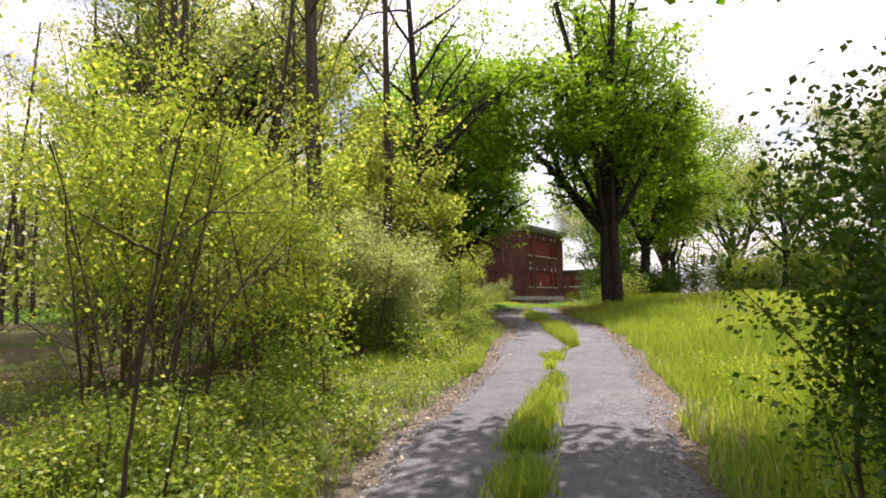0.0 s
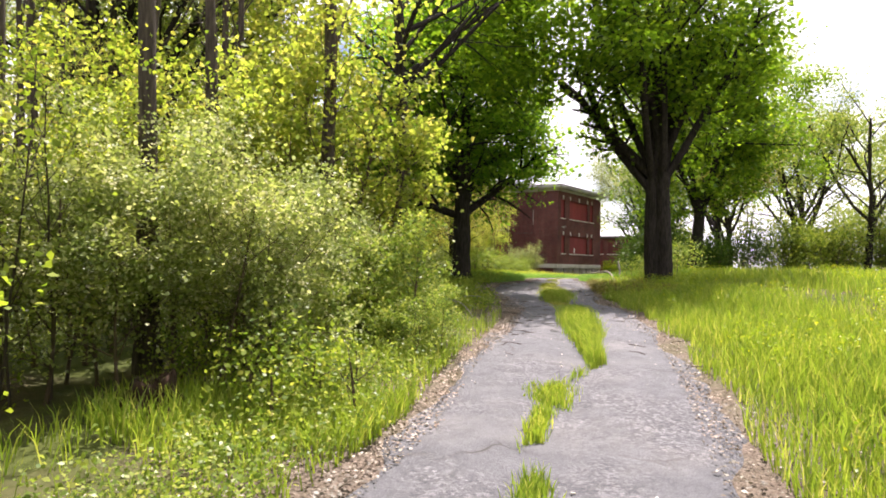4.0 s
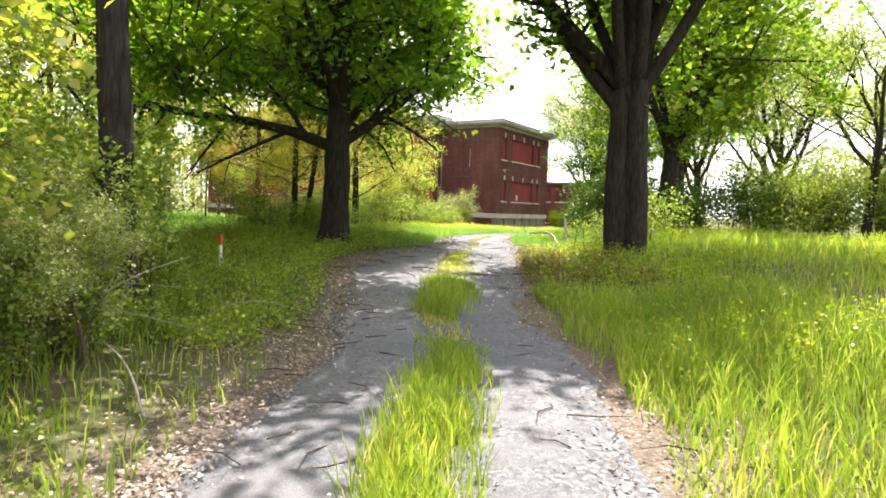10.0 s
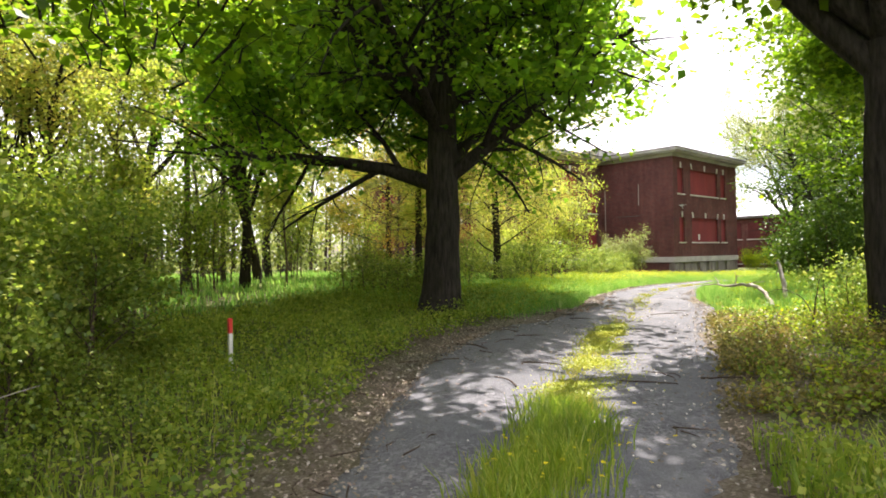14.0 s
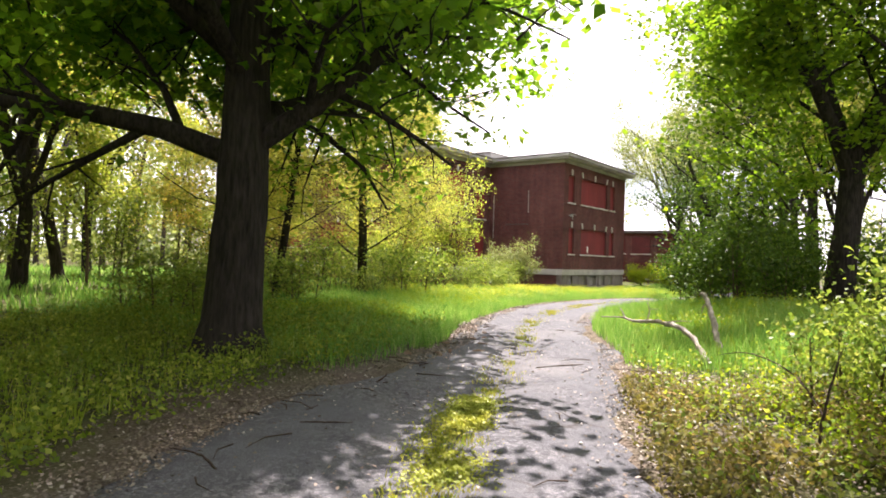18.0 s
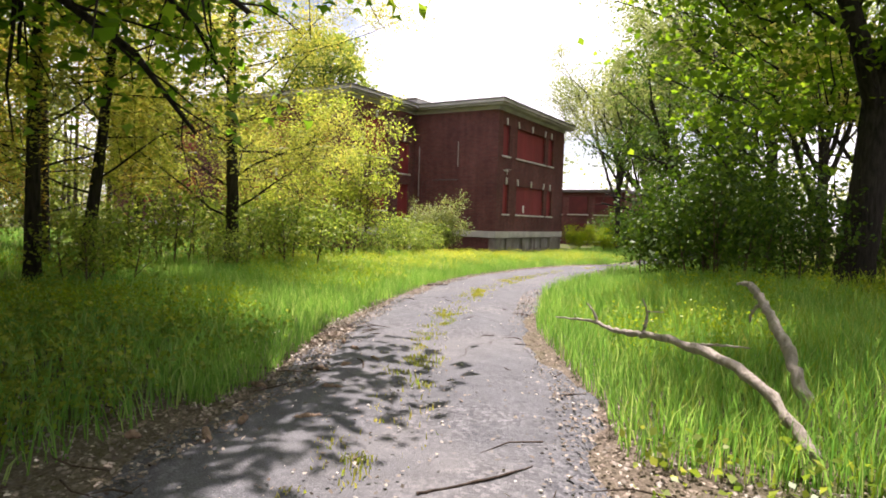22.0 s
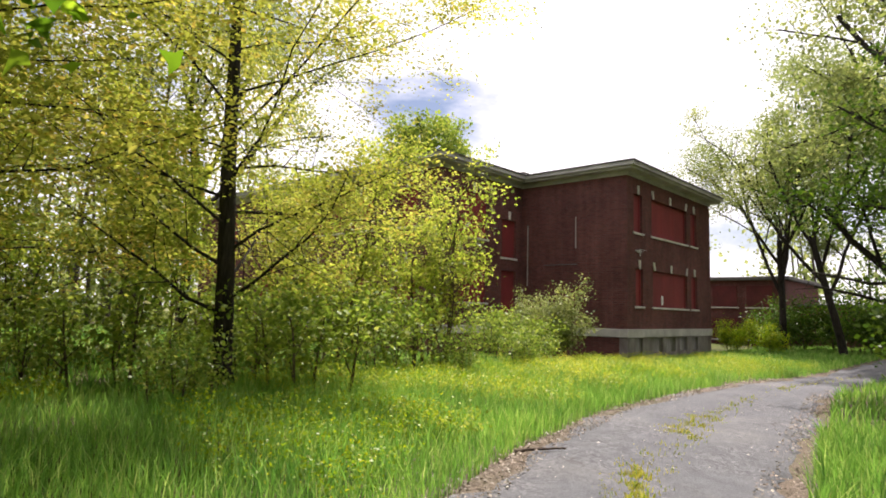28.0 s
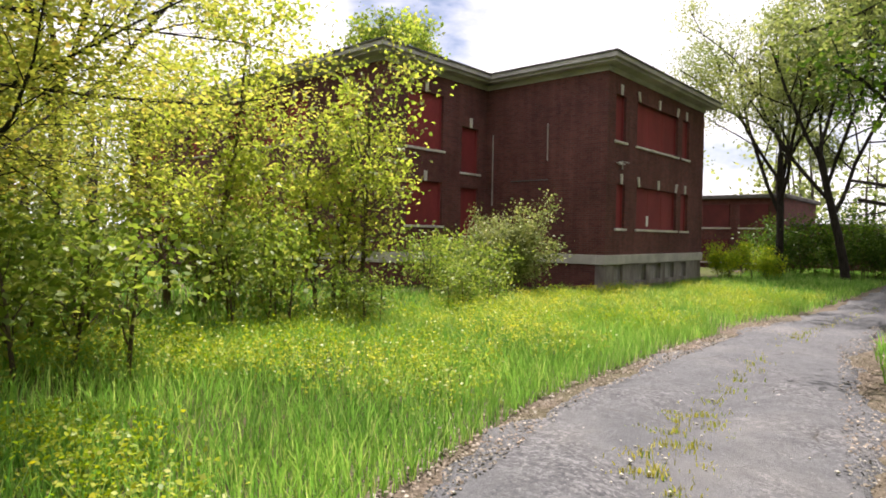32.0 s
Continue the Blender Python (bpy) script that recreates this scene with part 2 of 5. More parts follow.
def build_tree(name, x, y, label, category, seed, sp, bark, leaf_mat, group="", z=None, turn=0.0):
    """A tree on its root flare: trunk and limbs, twigs, and a crown of single leaves."""
    r = np.random.default_rng(seed)
    top = thing(name, x, y, gz(x, y) - 0.05 if z is None else z, label, category, group, turn)
    out, tips = [], []
    lean = np.array([*sp.get("lean", (0, 0)), 1.0])
    for s in sp.get("stems", [(0, 0)]):
        grow(r, out, tips, np.array([s[0], s[1], 0.0]), lean + np.array([s[0] * 0.2, s[1] * 0.2, 0]), sp["height"] * (r.uniform(0.65, 1.05) if "stems" in sp else 1.0), sp["radius"], 0, sp)
    small = []
    split = sp.get("split", False)
    for pts, rad, lev in out:
        if lev == 0:
            flare = rad.copy()
            flare[0] *= 1.45
            pts = np.concatenate([pts[:1], pts[:1] + (pts[1:2] - pts[:1]) * 0.25, pts[1:]])
            rad = np.concatenate([flare[:1], rad[:1] * 1.03, rad[1:]])
            sides = sp.get("sides", 18)
            at = np.linspace(0, len(pts) - 1, len(pts) * 4 - 3)
            rad = np.interp(at, range(len(pts)), rad)
            pts = np.stack([np.interp(at, range(len(pts)), pts[:, c]) for c in range(3)], -1)
            v, f = tube(pts, rad, sides)
            round_at = np.tile(np.arange(sides) * 2 * np.pi / sides, len(pts))
            tall = np.repeat(pts[:, 2], sides)
            lobes = 0.05 * np.sin(round_at * 3 + tall * 0.9 + r.uniform(0, 6)) + 0.035 * np.sin(round_at * 5 - tall * 1.7 + r.uniform(0, 6)) + 0.10 * np.exp(-tall / 0.35) * np.sin(round_at * 5 + r.uniform(0, 6))
            bump = 1 + (lobes + 0.03 * r.normal(size=len(v)))[:, None]
            centre = np.repeat(pts, sides, axis=0)
            put(sp.get("stem_name", "trunk"), np_mesh("trunk", centre + (v - centre) * bump, f), bark, top, smooth_faces=True)
        elif lev == 1 and split:
            v, f = tube(pts, rad, 8)
            put("limb", np_mesh("limb", v, f), bark, top, smooth_faces=True)
        else:
            small.append(tube(pts, rad, 6 if lev == 1 else (5 if lev == 2 else 3)))
    sprays = []
    for cx, cy, cz, rx, ry, rz, clumps, per in sp.get("shell", ()):
        # full sprays of leaves on fine twigs all through the outer crown
        way = r.normal(size=(clumps, 3))
        way /= np.linalg.norm(way, axis=1)[:, None]
        reach = (0.45 + 0.58 * r.uniform(0, 1, clumps) ** 0.7) * (0.9 + 0.13 * np.sin(way[:, 0] * 5 + way[:, 2] * 4) + 0.08 * r.normal(size=clumps))
        c = way * reach[:, None] * np.array([rx, ry, rz]) + np.array([cx, cy, cz])
        c = c[c[:, 2] > sp.get("skirt", sp.get("clear", 0.0))]
        for q in c:
            inner = q * np.array([0.72, 0.72, 1.0]) + np.array([cx * 0.28, cy * 0.28, -0.5])
            small.append(tube(np.stack([inner, (inner + q) / 2 + r.normal(size=3) * 0.08, q]), [0.02, 0.012, 0.005], 3))
        wide = r.uniform(0.6, 1.3, (len(c), 1, 1))
        sprays.append((c[:, None] + r.normal(size=(len(c), per, 3)) * np.array([0.42, 0.42, 0.16]) * wide).reshape(-1, 3))
    if small:
        v, f = joined(small)
        put("branchwork", np_mesh("branchwork", v, f), bark, top, kind="stuff")
    if sp["leaves"]:
        t = np.array(tips)
        t = t[t[:, 2] > sp.get("clear", 0.0)]
        heavy = r.gamma(sp.get("even", 0.7), size=len(t))   # full sprays beside bare ones
        per = r.choice(len(t), sp["leaves"], p=heavy / heavy.sum())
        places = t[per] + r.normal(size=(sp["leaves"], 3)) * np.array([1, 1, 0.7]) * sp["spread"]
        places = places[places[:, 2] > 0.03]
        if "bound" in sp:
            bx, by, ba, bb = sp["bound"]
            places = places[((places[:, 0] - bx) / ba) ** 2 + ((places[:, 1] - by) / bb) ** 2 < r.uniform(0.8, 1.1, len(places))]
        wx, wy = places[:, 0] + x, places[:, 1] + y   # the drive is kept clear by those who use it
        if "gaps" in sp:   # foliage gathers in tufts with hollows between them
            p = places * sp["gaps"]
            tuft = np.sin(p[:, 0] * 5.1 + 2 * np.sin(p[:, 2] * 3)) + np.sin(p[:, 1] * 5.7 + 1.5 * np.sin(p[:, 0] * 4)) + np.sin(p[:, 2] * 6.3 + 1.2 * np.sin(p[:, 1] * 5))
            places = places[tuft > r.normal(size=len(places)) * 0.35]
            wx, wy = places[:, 0] + x, places[:, 1] + y
        gap = sp.get("verge", 0.6)
        places = places[~((wx > road_l(wy) - gap) & (wx < road_r(wy) + gap) & (places[:, 2] < 3.3))]
        v, f = leaves(r, places, sp["leaf"], sp.get("flat", 0.45), sp.get("form", DIAMOND))
        put("crown", np_mesh("crown", v, f), leaf_mat, top, kind="stuff")
    if sprays:
        places = np.concatenate(sprays)
        v, f = leaves(r, places, sp.get("shell_leaf", sp["leaf"]), sp.get("flat", 0.45), KITE)
        put("outer_crown", np_mesh("outer_crown", v, f), leaf_mat, top, kind="stuff")
    return top


# ---- materials ----
def nodes(name):
    m = bpy.data.materials.new(name)
    m.use_nodes = True
    t = m.node_tree
    t.nodes.clear()
    return m, t, t.nodes.new("ShaderNodeOutputMaterial")


def ramp(t, fac, stops):
    n = t.nodes.new("ShaderNodeValToRGB")
    e = n.color_ramp.elements
    while len(e) < len(stops):
        e.new(0.5)
    for k, (pos, col) in zip(e, stops):
        k.position, k.color = pos, (*col, 1)
    t.links.new(fac, n.inputs["Fac"])
    return n.outputs["Color"]


def noise_tex(t, scale, detail=6.0, rough=0.6, stretch=None, space="Object"):
    co = t.nodes.new("ShaderNodeTexCoord")
    n = t.nodes.new("ShaderNodeTexNoise")
    n.inputs["Scale"].default_value, n.inputs["Detail"].default_value, n.inputs["Roughness"].default_value = scale, detail, rough
    src = co.outputs[space]
    if stretch:
        mp = t.nodes.new("ShaderNodeMapping")
        mp.inputs["Scale"].default_value = stretch
        t.links.new(src, mp.inputs["Vector"])
        src = mp.outputs["Vector"]
    t.links.new(src, n.inputs["Vector"])
    return n.outputs["Fac"]


def mix(t, fac, a, b, mode="MIX"):
    n = t.nodes.new("ShaderNodeMix")
    n.data_type, n.blend_type = "RGBA", mode
    for key, v in (("Factor", fac), ("A", a), ("B", b)):
        if isinstance(v, (int, float)):
            n.inputs[key].default_value = v
        elif isinstance(v, tuple):
            n.inputs[key].default_value = (*v, 1)
        else:
            t.links.new(v, n.inputs[key])
    return n.outputs["Result"]


def surface(t, out, colour, rough=0.85, bump=None, height=0.02, spec=0.3):
    b = t.nodes.new("ShaderNodeBsdfPrincipled")
    if isinstance(colour, tuple):
        b.inputs["Base Color"].default_value = (*colour, 1)
    else:
        t.links.new(colour, b.inputs["Base Color"])
    b.inputs["Roughness"].default_value = rough
    b.inputs["Specular IOR Level"].default_value = spec
    if bump is not None:
        n = t.nodes.new("ShaderNodeBump")
        n.inputs["Strength"].default_value, n.inputs["Distance"].default_value = 0.8, height
        t.links.new(bump, n.inputs["Height"])
        t.links.new(n.outputs["Normal"], b.inputs["Normal"])
    t.links.new(b.outputs["BSDF"], out.inputs["Surface"])


def leaf_material(name, dark, lit, extra=None, through_light=0.5, patch=1.4):
    """Thin leaves: each one its own shade, and light shows through them."""
    m, t, out = nodes(name)
    g = t.nodes.new("ShaderNodeNewGeometry")
    stops = [(0.0, dark), (0.75, lit)] + ([(1.0, extra)] if extra else [])
    col = ramp(t, g.outputs["Random Per Island"], stops)
    big = noise_tex(t, patch, 3.0)
    tone = ramp(t, big, [(0.35, (0.72, 0.78, 0.75)), (0.65, (1.15, 1.08, 1.0))])
    col = mix(t, 1.0, col, tone, "MULTIPLY")
    d = t.nodes.new("ShaderNodeBsdfDiffuse")
    tr = t.nodes.new("ShaderNodeBsdfTranslucent")
    gl = t.nodes.new("ShaderNodeBsdfGlossy")
    gl.inputs["Roughness"].default_value = 0.42
    gl.inputs["Color"].default_value = (0.9, 0.95, 0.9, 1)
    warm = mix(t, 1.0, col, (1.22, 1.22, 0.85), "MULTIPLY")
    t.links.new(col, d.inputs["Color"])
    t.links.new(warm, tr.inputs["Color"])
    a = t.nodes.new("ShaderNodeMixShader")
    a.inputs[0].default_value = through_light
    t.links.new(d.outputs[0], a.inputs[1])
    t.links.new(tr.outputs[0], a.inputs[2])
    f = t.nodes.new("ShaderNodeMixShader")
    f.inputs[0].default_value = 0.02
    t.links.new(a.outputs[0], f.inputs[1])
    t.links.new(gl.outputs[0], f.inputs[2])
    t.links.new(f.outputs[0], out.inputs["Surface"])
    return m


def bark_material(name, dark, pale):
    m, t, out = nodes(name)
    ridges = noise_tex(t, 9.0, 8.0, 0.65, (2.4, 2.4, 0.35))
    blot = noise_tex(t, 1.1, 4.0)
    col = ramp(t, ridges, [(0.3, dark), (0.72, pale)])
    col = mix(t, 0.5, col, ramp(t, blot, [(0.3, (0.55, 0.55, 0.5)), (0.7, (1.2, 1.2, 1.15))]), "MULTIPLY")
    surface(t, out, col, 0.95, ridges, 0.05, 0.15)
    return m


LEAF_MAPLE = leaf_material("maple_leaf", (0.085, 0.18, 0.009), (0.19, 0.32, 0.017), (0.29, 0.41, 0.025), 0.64)
LEAF_BROAD = leaf_material("broad_maple_leaf", (0.09, 0.21, 0.014), (0.20, 0.37, 0.026), (0.32, 0.46, 0.04), 0.72)
LEAF_YOUNG = leaf_material("young_leaf", (0.20, 0.28, 0.035), (0.36, 0.42, 0.07), (0.48, 0.44, 0.13), 0.72)
LEAF_OAK = leaf_material("oak_leaf", (0.26, 0.30, 0.05), (0.46, 0.48, 0.11), (0.52, 0.40, 0.11), 0.6)
LEAF_RUST = leaf_material("rust_leaf", (0.28, 0.22, 0.03), (0.42, 0.33, 0.05), (0.40, 0.18, 0.04), 0.55)
LEAF_SHRUB = leaf_material("shrub_leaf", (0.11, 0.19, 0.028), (0.25, 0.33, 0.055), (0.42, 0.44, 0.12), 0.55)
LEAF_SPRING = leaf_material("spring_leaf", (0.17, 0.27, 0.025), (0.34, 0.43, 0.05), (0.52, 0.50, 0.10), 0.62)
LEAF_PALE = leaf_material("pale_leaf", (0.16, 0.22, 0.055), (0.34, 0.40, 0.13), (0.56, 0.57, 0.36), 0.56)
BLOSSOM = leaf_material("white_blossom", (0.55, 0.56, 0.46), (0.72, 0.72, 0.64), (0.80, 0.80, 0.74), 0.5)
LEAF_GREY = leaf_material("grey_leaf", (0.14, 0.18, 0.06), (0.28, 0.32, 0.12), (0.42, 0.42, 0.22), 0.42)
LEAF_DEEP = leaf_material("deep_leaf", (0.03, 0.075, 0.008), (0.075, 0.14, 0.014), (0.13, 0.20, 0.02), 0.45)
LEAF_WEED = leaf_material("weed_leaf", (0.15, 0.26, 0.01), (0.29, 0.40, 0.015), (0.52, 0.50, 0.02), 0.5)
LEAF_LOW = leaf_material("low_leaf", (0.11, 0.19, 0.022), (0.25, 0.33, 0.04), (0.42, 0.45, 0.09), 0.55)
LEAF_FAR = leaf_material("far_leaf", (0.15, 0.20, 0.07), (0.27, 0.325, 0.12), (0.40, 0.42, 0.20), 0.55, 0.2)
GRASS = leaf_material("grass_blade", (0.14, 0.24, 0.025), (0.28, 0.375, 0.045), (0.46, 0.46, 0.13), 0.55, 0.6)
GRASS_DARK = leaf_material("grass_blade_lush", (0.10, 0.26, 0.05), (0.225, 0.42, 0.09), (0.45, 0.55, 0.22), 0.58, 0.6)
GRASS_DRY = leaf_material("grass_blade_dry", (0.26, 0.26, 0.045), (0.44, 0.43, 0.09), (0.54, 0.50, 0.2), 0.45, 0.8)
LITTER = leaf_material("dead_leaf", (0.12, 0.095, 0.08), (0.26, 0.215, 0.185), (0.43, 0.38, 0.34), 0.1, 1.2)
BLOOM = leaf_material("bloom", (0.42, 0.42, 0.02), (0.62, 0.58, 0.03), (0.75, 0.66, 0.05), 0.4)
LEAF_BLOOM = leaf_material("bloom_leaf", (0.22, 0.30, 0.03), (0.38, 0.45, 0.06), (0.50, 0.52, 0.12), 0.5)
MOSS = leaf_material("moss", (0.22, 0.26, 0.035), (0.33, 0.37, 0.05), (0.42, 0.43, 0.09), 0.3)
LEAF_DRY = leaf_material("dry_leaf", (0.10, 0.085, 0.03), (0.22, 0.20, 0.05), (0.34, 0.24, 0.10), 0.4)
PETAL = leaf_material("petal", (0.65, 0.50, 0.01), (0.85, 0.70, 0.02), None, 0.3)
BARK = bark_material("bark", (0.011, 0.009, 0.008), (0.056, 0.048, 0.042))
BARK_GREY = bark_material("bark_grey", (0.034, 0.027, 0.022), (0.125, 0.103, 0.086))
ROTTED = bark_material("rotted_wood", (0.018, 0.012, 0.009), (0.075, 0.048, 0.032))
BARK_PALE = bark_material("bark_dead", (0.22, 0.19, 0.16), (0.52, 0.47, 0.42))
STEM = bark_material("stem_bark", (0.06, 0.045, 0.03), (0.16, 0.12, 0.085))


def ground_material():
    m, t, out = nodes("earth")
    a, b, c = noise_tex(t, 0.35, 5.0), noise_tex(t, 3.0, 8.0, 0.7), noise_tex(t, 34.0, 5.0, 0.7)
    green = ramp(t, b, [(0.3, (0.035, 0.05, 0.014)), (0.7, (0.095, 0.115, 0.03))])
    soil = ramp(t, c, [(0.3, (0.045, 0.032, 0.022)), (0.7, (0.16, 0.12, 0.09))])
    col = mix(t, ramp(t, a, [(0.46, (0, 0, 0)), (0.64, (1, 1, 1))]), green, soil)
    bare = t.nodes.new("ShaderNodeAttribute")
    bare.attribute_name = "bare_soil"
    worn = ramp(t, noise_tex(t, 1.3, 5.0), [(0.3, (0.55, 0.55, 0.55)), (0.6, (1, 1, 1))])
    col = mix(t, mix(t, 1.0, bare.outputs["Color"], worn, "MULTIPLY"), col, ramp(t, c, [(0.3, (0.06, 0.047, 0.036)), (0.55, (0.16, 0.13, 0.105)), (0.75, (0.30, 0.255, 0.215))]))
    surface(t, out, col, 0.95, c, 0.03, 0.1)
    return m


def asphalt_material():
    m, t, out = nodes("worn_asphalt")
    big, mid, fine = noise_tex(t, 0.55, 5.0), noise_tex(t, 4.5, 7.0, 0.65), noise_tex(t, 120.0, 3.0, 0.7)
    col = ramp(t, fine, [(0.25, (0.040, 0.042, 0.047)), (0.5, (0.104, 0.107, 0.117)), (0.78, (0.24, 0.243, 0.258))])
    col = mix(t, 0.75, col, ramp(t, mid, [(0.3, (0.66, 0.67, 0.67)), (0.7, (1.14, 1.15, 1.14))]), "MULTIPLY")
    dust = ramp(t, big, [(0.5, (0, 0, 0)), (0.72, (0.4, 0.4, 0.4))])
    col = mix(t, dust, col, (0.215, 0.208, 0.202))
    vor = t.nodes.new("ShaderNodeTexVoronoi")
    vor.feature = "DISTANCE_TO_EDGE"
    vor.inputs["Scale"].default_value = 0.55
    co = t.nodes.new("ShaderNodeTexCoord")
    warp = t.nodes.new("ShaderNodeMix")
    warp.data_type = "VECTOR"
    warp.inputs["Factor"].default_value = 0.22
    nz = t.nodes.new("ShaderNodeTexNoise")
    nz.inputs["Scale"].default_value = 2.5
    t.links.new(co.outputs["Object"], nz.inputs["Vector"])
    t.links.new(co.outputs["Object"], warp.inputs[4])
    t.links.new(nz.outputs["Color"], warp.inputs[5])
    t.links.new(warp.outputs[1], vor.inputs["Vector"])
    chips = t.nodes.new("ShaderNodeTexVoronoi")
    chips.inputs["Scale"].default_value = 38.0
    t.links.new(co.outputs["Object"], chips.inputs["Vector"])
    tone = t.nodes.new("ShaderNodeSeparateColor")
    t.links.new(chips.outputs["Color"], tone.inputs["Color"])
    loose = ramp(t, noise_tex(t, 0.9, 5.0), [(0.42, (0, 0, 0)), (0.6, (0.6, 0.6, 0.6))])
    col = mix(t, loose, col, mix(t, 1.0, col, ramp(t, tone.outputs["Red"], [(0.1, (0.45, 0.44, 0.46)), (0.6, (1.05, 1.03, 1.0)), (0.97, (2.1, 2.0, 1.95))]), "MULTIPLY"))
    crack = ramp(t, vor.outputs["Distance"], [(0.0, (1, 1, 1)), (0.006, (0, 0, 0))])
    gate = ramp(t, noise_tex(t, 0.8, 2.0), [(0.5, (0, 0, 0)), (0.58, (0.85, 0.85, 0.85))])
    col = mix(t, mix(t, 1.0, crack, gate, "MULTIPLY"), col, (0.045, 0.04, 0.035))
    surface(t, out, col, 0.88, fine, 0.012, 0.25)
    return m


def brick_material(name):
    m, t, out = nodes(name)
    co = t.nodes.new("ShaderNodeTexCoord")
    sep = t.nodes.new("ShaderNodeSeparateXYZ")
    com = t.nodes.new("ShaderNodeCombineXYZ")
    t.links.new(co.outputs["Object"], sep.inputs[0])
    run = t.nodes.new("ShaderNodeMath")
    t.links.new(sep.outputs["X"], run.inputs[0])
    t.links.new(sep.outputs["Y"], run.inputs[1])
    t.links.new(run.outputs[0], com.inputs["X"])
    t.links.new(sep.outputs["Z"], com.inputs["Y"])
    br = t.nodes.new("ShaderNodeTexBrick")
    br.inputs["Scale"].default_value = 1.0
    br.inputs["Brick Width"].default_value, br.inputs["Row Height"].default_value = 0.215, 0.075
    br.inputs["Mortar Size"].default_value, br.inputs["Mortar Smooth"].default_value = 0.006, 0.2
    br.inputs["Color1"].default_value, br.inputs["Color2"].default_value = (0.175, 0.067, 0.060, 1), (0.120, 0.048, 0.045, 1)
    br.inputs["Mortar"].default_value = (0.145, 0.105, 0.098, 1)
    t.links.new(com.outputs[0], br.inputs["Vector"])
    soot = ramp(t, noise_tex(t, 0.45, 6.0, 0.6), [(0.3, (0.55, 0.52, 0.52)), (0.7, (1.15, 1.1, 1.08))])
    streak = ramp(t, noise_tex(t, 1.6, 5.0, 0.6, (2.5, 2.5, 0.25)), [(0.35, (0.75, 0.74, 0.74)), (0.65, (1.1, 1.1, 1.1))])
    col = mix(t, 0.85, br.outputs["Color"], soot, "MULTIPLY")
    col = mix(t, 0.7, col, streak, "MULTIPLY")
    surface(t, out, col, 0.9, br.outputs["Fac"], -0.01, 0.2)
    return m


def stained(name, pale, dark, rough=0.8, scale=2.0, stretch=None, height=0.006):
    m, t, out = nodes(name)
    a, b = noise_tex(t, scale, 7.0, 0.65, stretch), noise_tex(t, scale * 14, 4.0, 0.6)
    col = ramp(t, a, [(0.3, dark), (0.65, pale)])
    col = mix(t, 0.35, col, ramp(t, b, [(0.3, (0.7, 0.7, 0.7)), (0.7, (1.15, 1.15, 1.15))]), "MULTIPLY")
    surface(t, out, col, rough, b, height, 0.25)
    return m


EARTH, ASPHALT = ground_material(), asphalt_material()
BRICK = brick_material("dark_brick")
BOARD = stained("red_board", (0.25, 0.04, 0.042), (0.16, 0.029, 0.031), 0.75, 0.9, (1, 1, 0.3))
FOOTING = stained("weathered_footing", (0.30, 0.275, 0.26), (0.10, 0.075, 0.07), 0.9, 1.6, (1, 1, 0.35))
STONE = stained("pale_stone", (0.62, 0.59, 0.54), (0.40, 0.37, 0.33), 0.85, 1.8)
CONCRETE = stained("belt_concrete", (0.52, 0.50, 0.47), (0.33, 0.31, 0.29), 0.9, 1.2)
TRIM = stained("weathered_paint", (0.52, 0.51, 0.49), (0.29, 0.28, 0.265), 0.75, 1.5, (0.5, 0.5, 2.0))
ROOFING = stained("roof_felt", (0.16, 0.15, 0.15), (0.07, 0.065, 0.065), 0.9, 1.0)
ROOF_METAL = stained("roof_metal", (0.50, 0.50, 0.49), (0.36, 0.36, 0.35), 0.6, 0.7)
GREY_BOARD = stained("grey_board", (0.36, 0.34, 0.33), (0.16, 0.14, 0.13), 0.8, 2.5, (2, 2, 0.4))
OLD_BOARD = stained("old_red_board", (0.13, 0.03, 0.03), (0.08, 0.022, 0.022), 0.8, 1.2)
PAPER = stained("paper", (0.80, 0.79, 0.76), (0.66, 0.64, 0.6), 0.7, 3.0)
PIPE = stained("pipe", (0.40, 0.36, 0.33), (0.24, 0.2, 0.18), 0.6, 3.0)
RED_PAINT = stained("red_tip", (0.75, 0.07, 0.05), (0.6, 0.05, 0.04), 0.5, 8.0)
WHITE_PAINT = stained("white_stake", (0.78, 0.77, 0.75), (0.6, 0.58, 0.55), 0.5, 6.0)
STICK = bark_material("stick_bark", (0.03, 0.022, 0.018), (0.12, 0.09, 0.07))
CHIP = stained("broken_wood", (0.34, 0.24, 0.17), (0.17, 0.12, 0.085), 0.9, 5.0)

# ---- ground and drive ----
def axis(lo, hi, step, far):
    near = np.arange(lo, hi + step / 2, step)
    out = np.array([3, 8, 16, 30, 60, 110, 200, 360, 700, 1400])
    out = out[out < far]
    return np.concatenate([lo - out[::-1], near, hi + out])


gx, gy = axis(-30, 45, 0.5, 1500), axis(-75, 45, 0.5, 1500)
xx, yy = np.meshgrid(gx, gy, indexing="ij")
zz = level(xx, yy)
inside = (xx > road_l(yy) + 0.25) & (xx < road_r(yy) - 0.25) & (yy > -75) & (yy < 45)
zz = zz - 0.10 * inside
v = np.stack([xx, yy, zz], -1).reshape(-1, 3)
i, j = np.meshgrid(np.arange(len(gx) - 1), np.arange(len(gy) - 1), indexing="ij")
n = len(gy)
f = np.stack([i * n + j, (i + 1) * n + j, (i + 1) * n + j + 1, i * n + j + 1], -1).reshape(-1, 4)
near = np.maximum(road_l(yy) - xx, xx - road_r(yy))
near = np.where((yy > -75) & (yy < 45), np.clip(1.5 - near / 0.7, 0, 1), 0).reshape(-1)
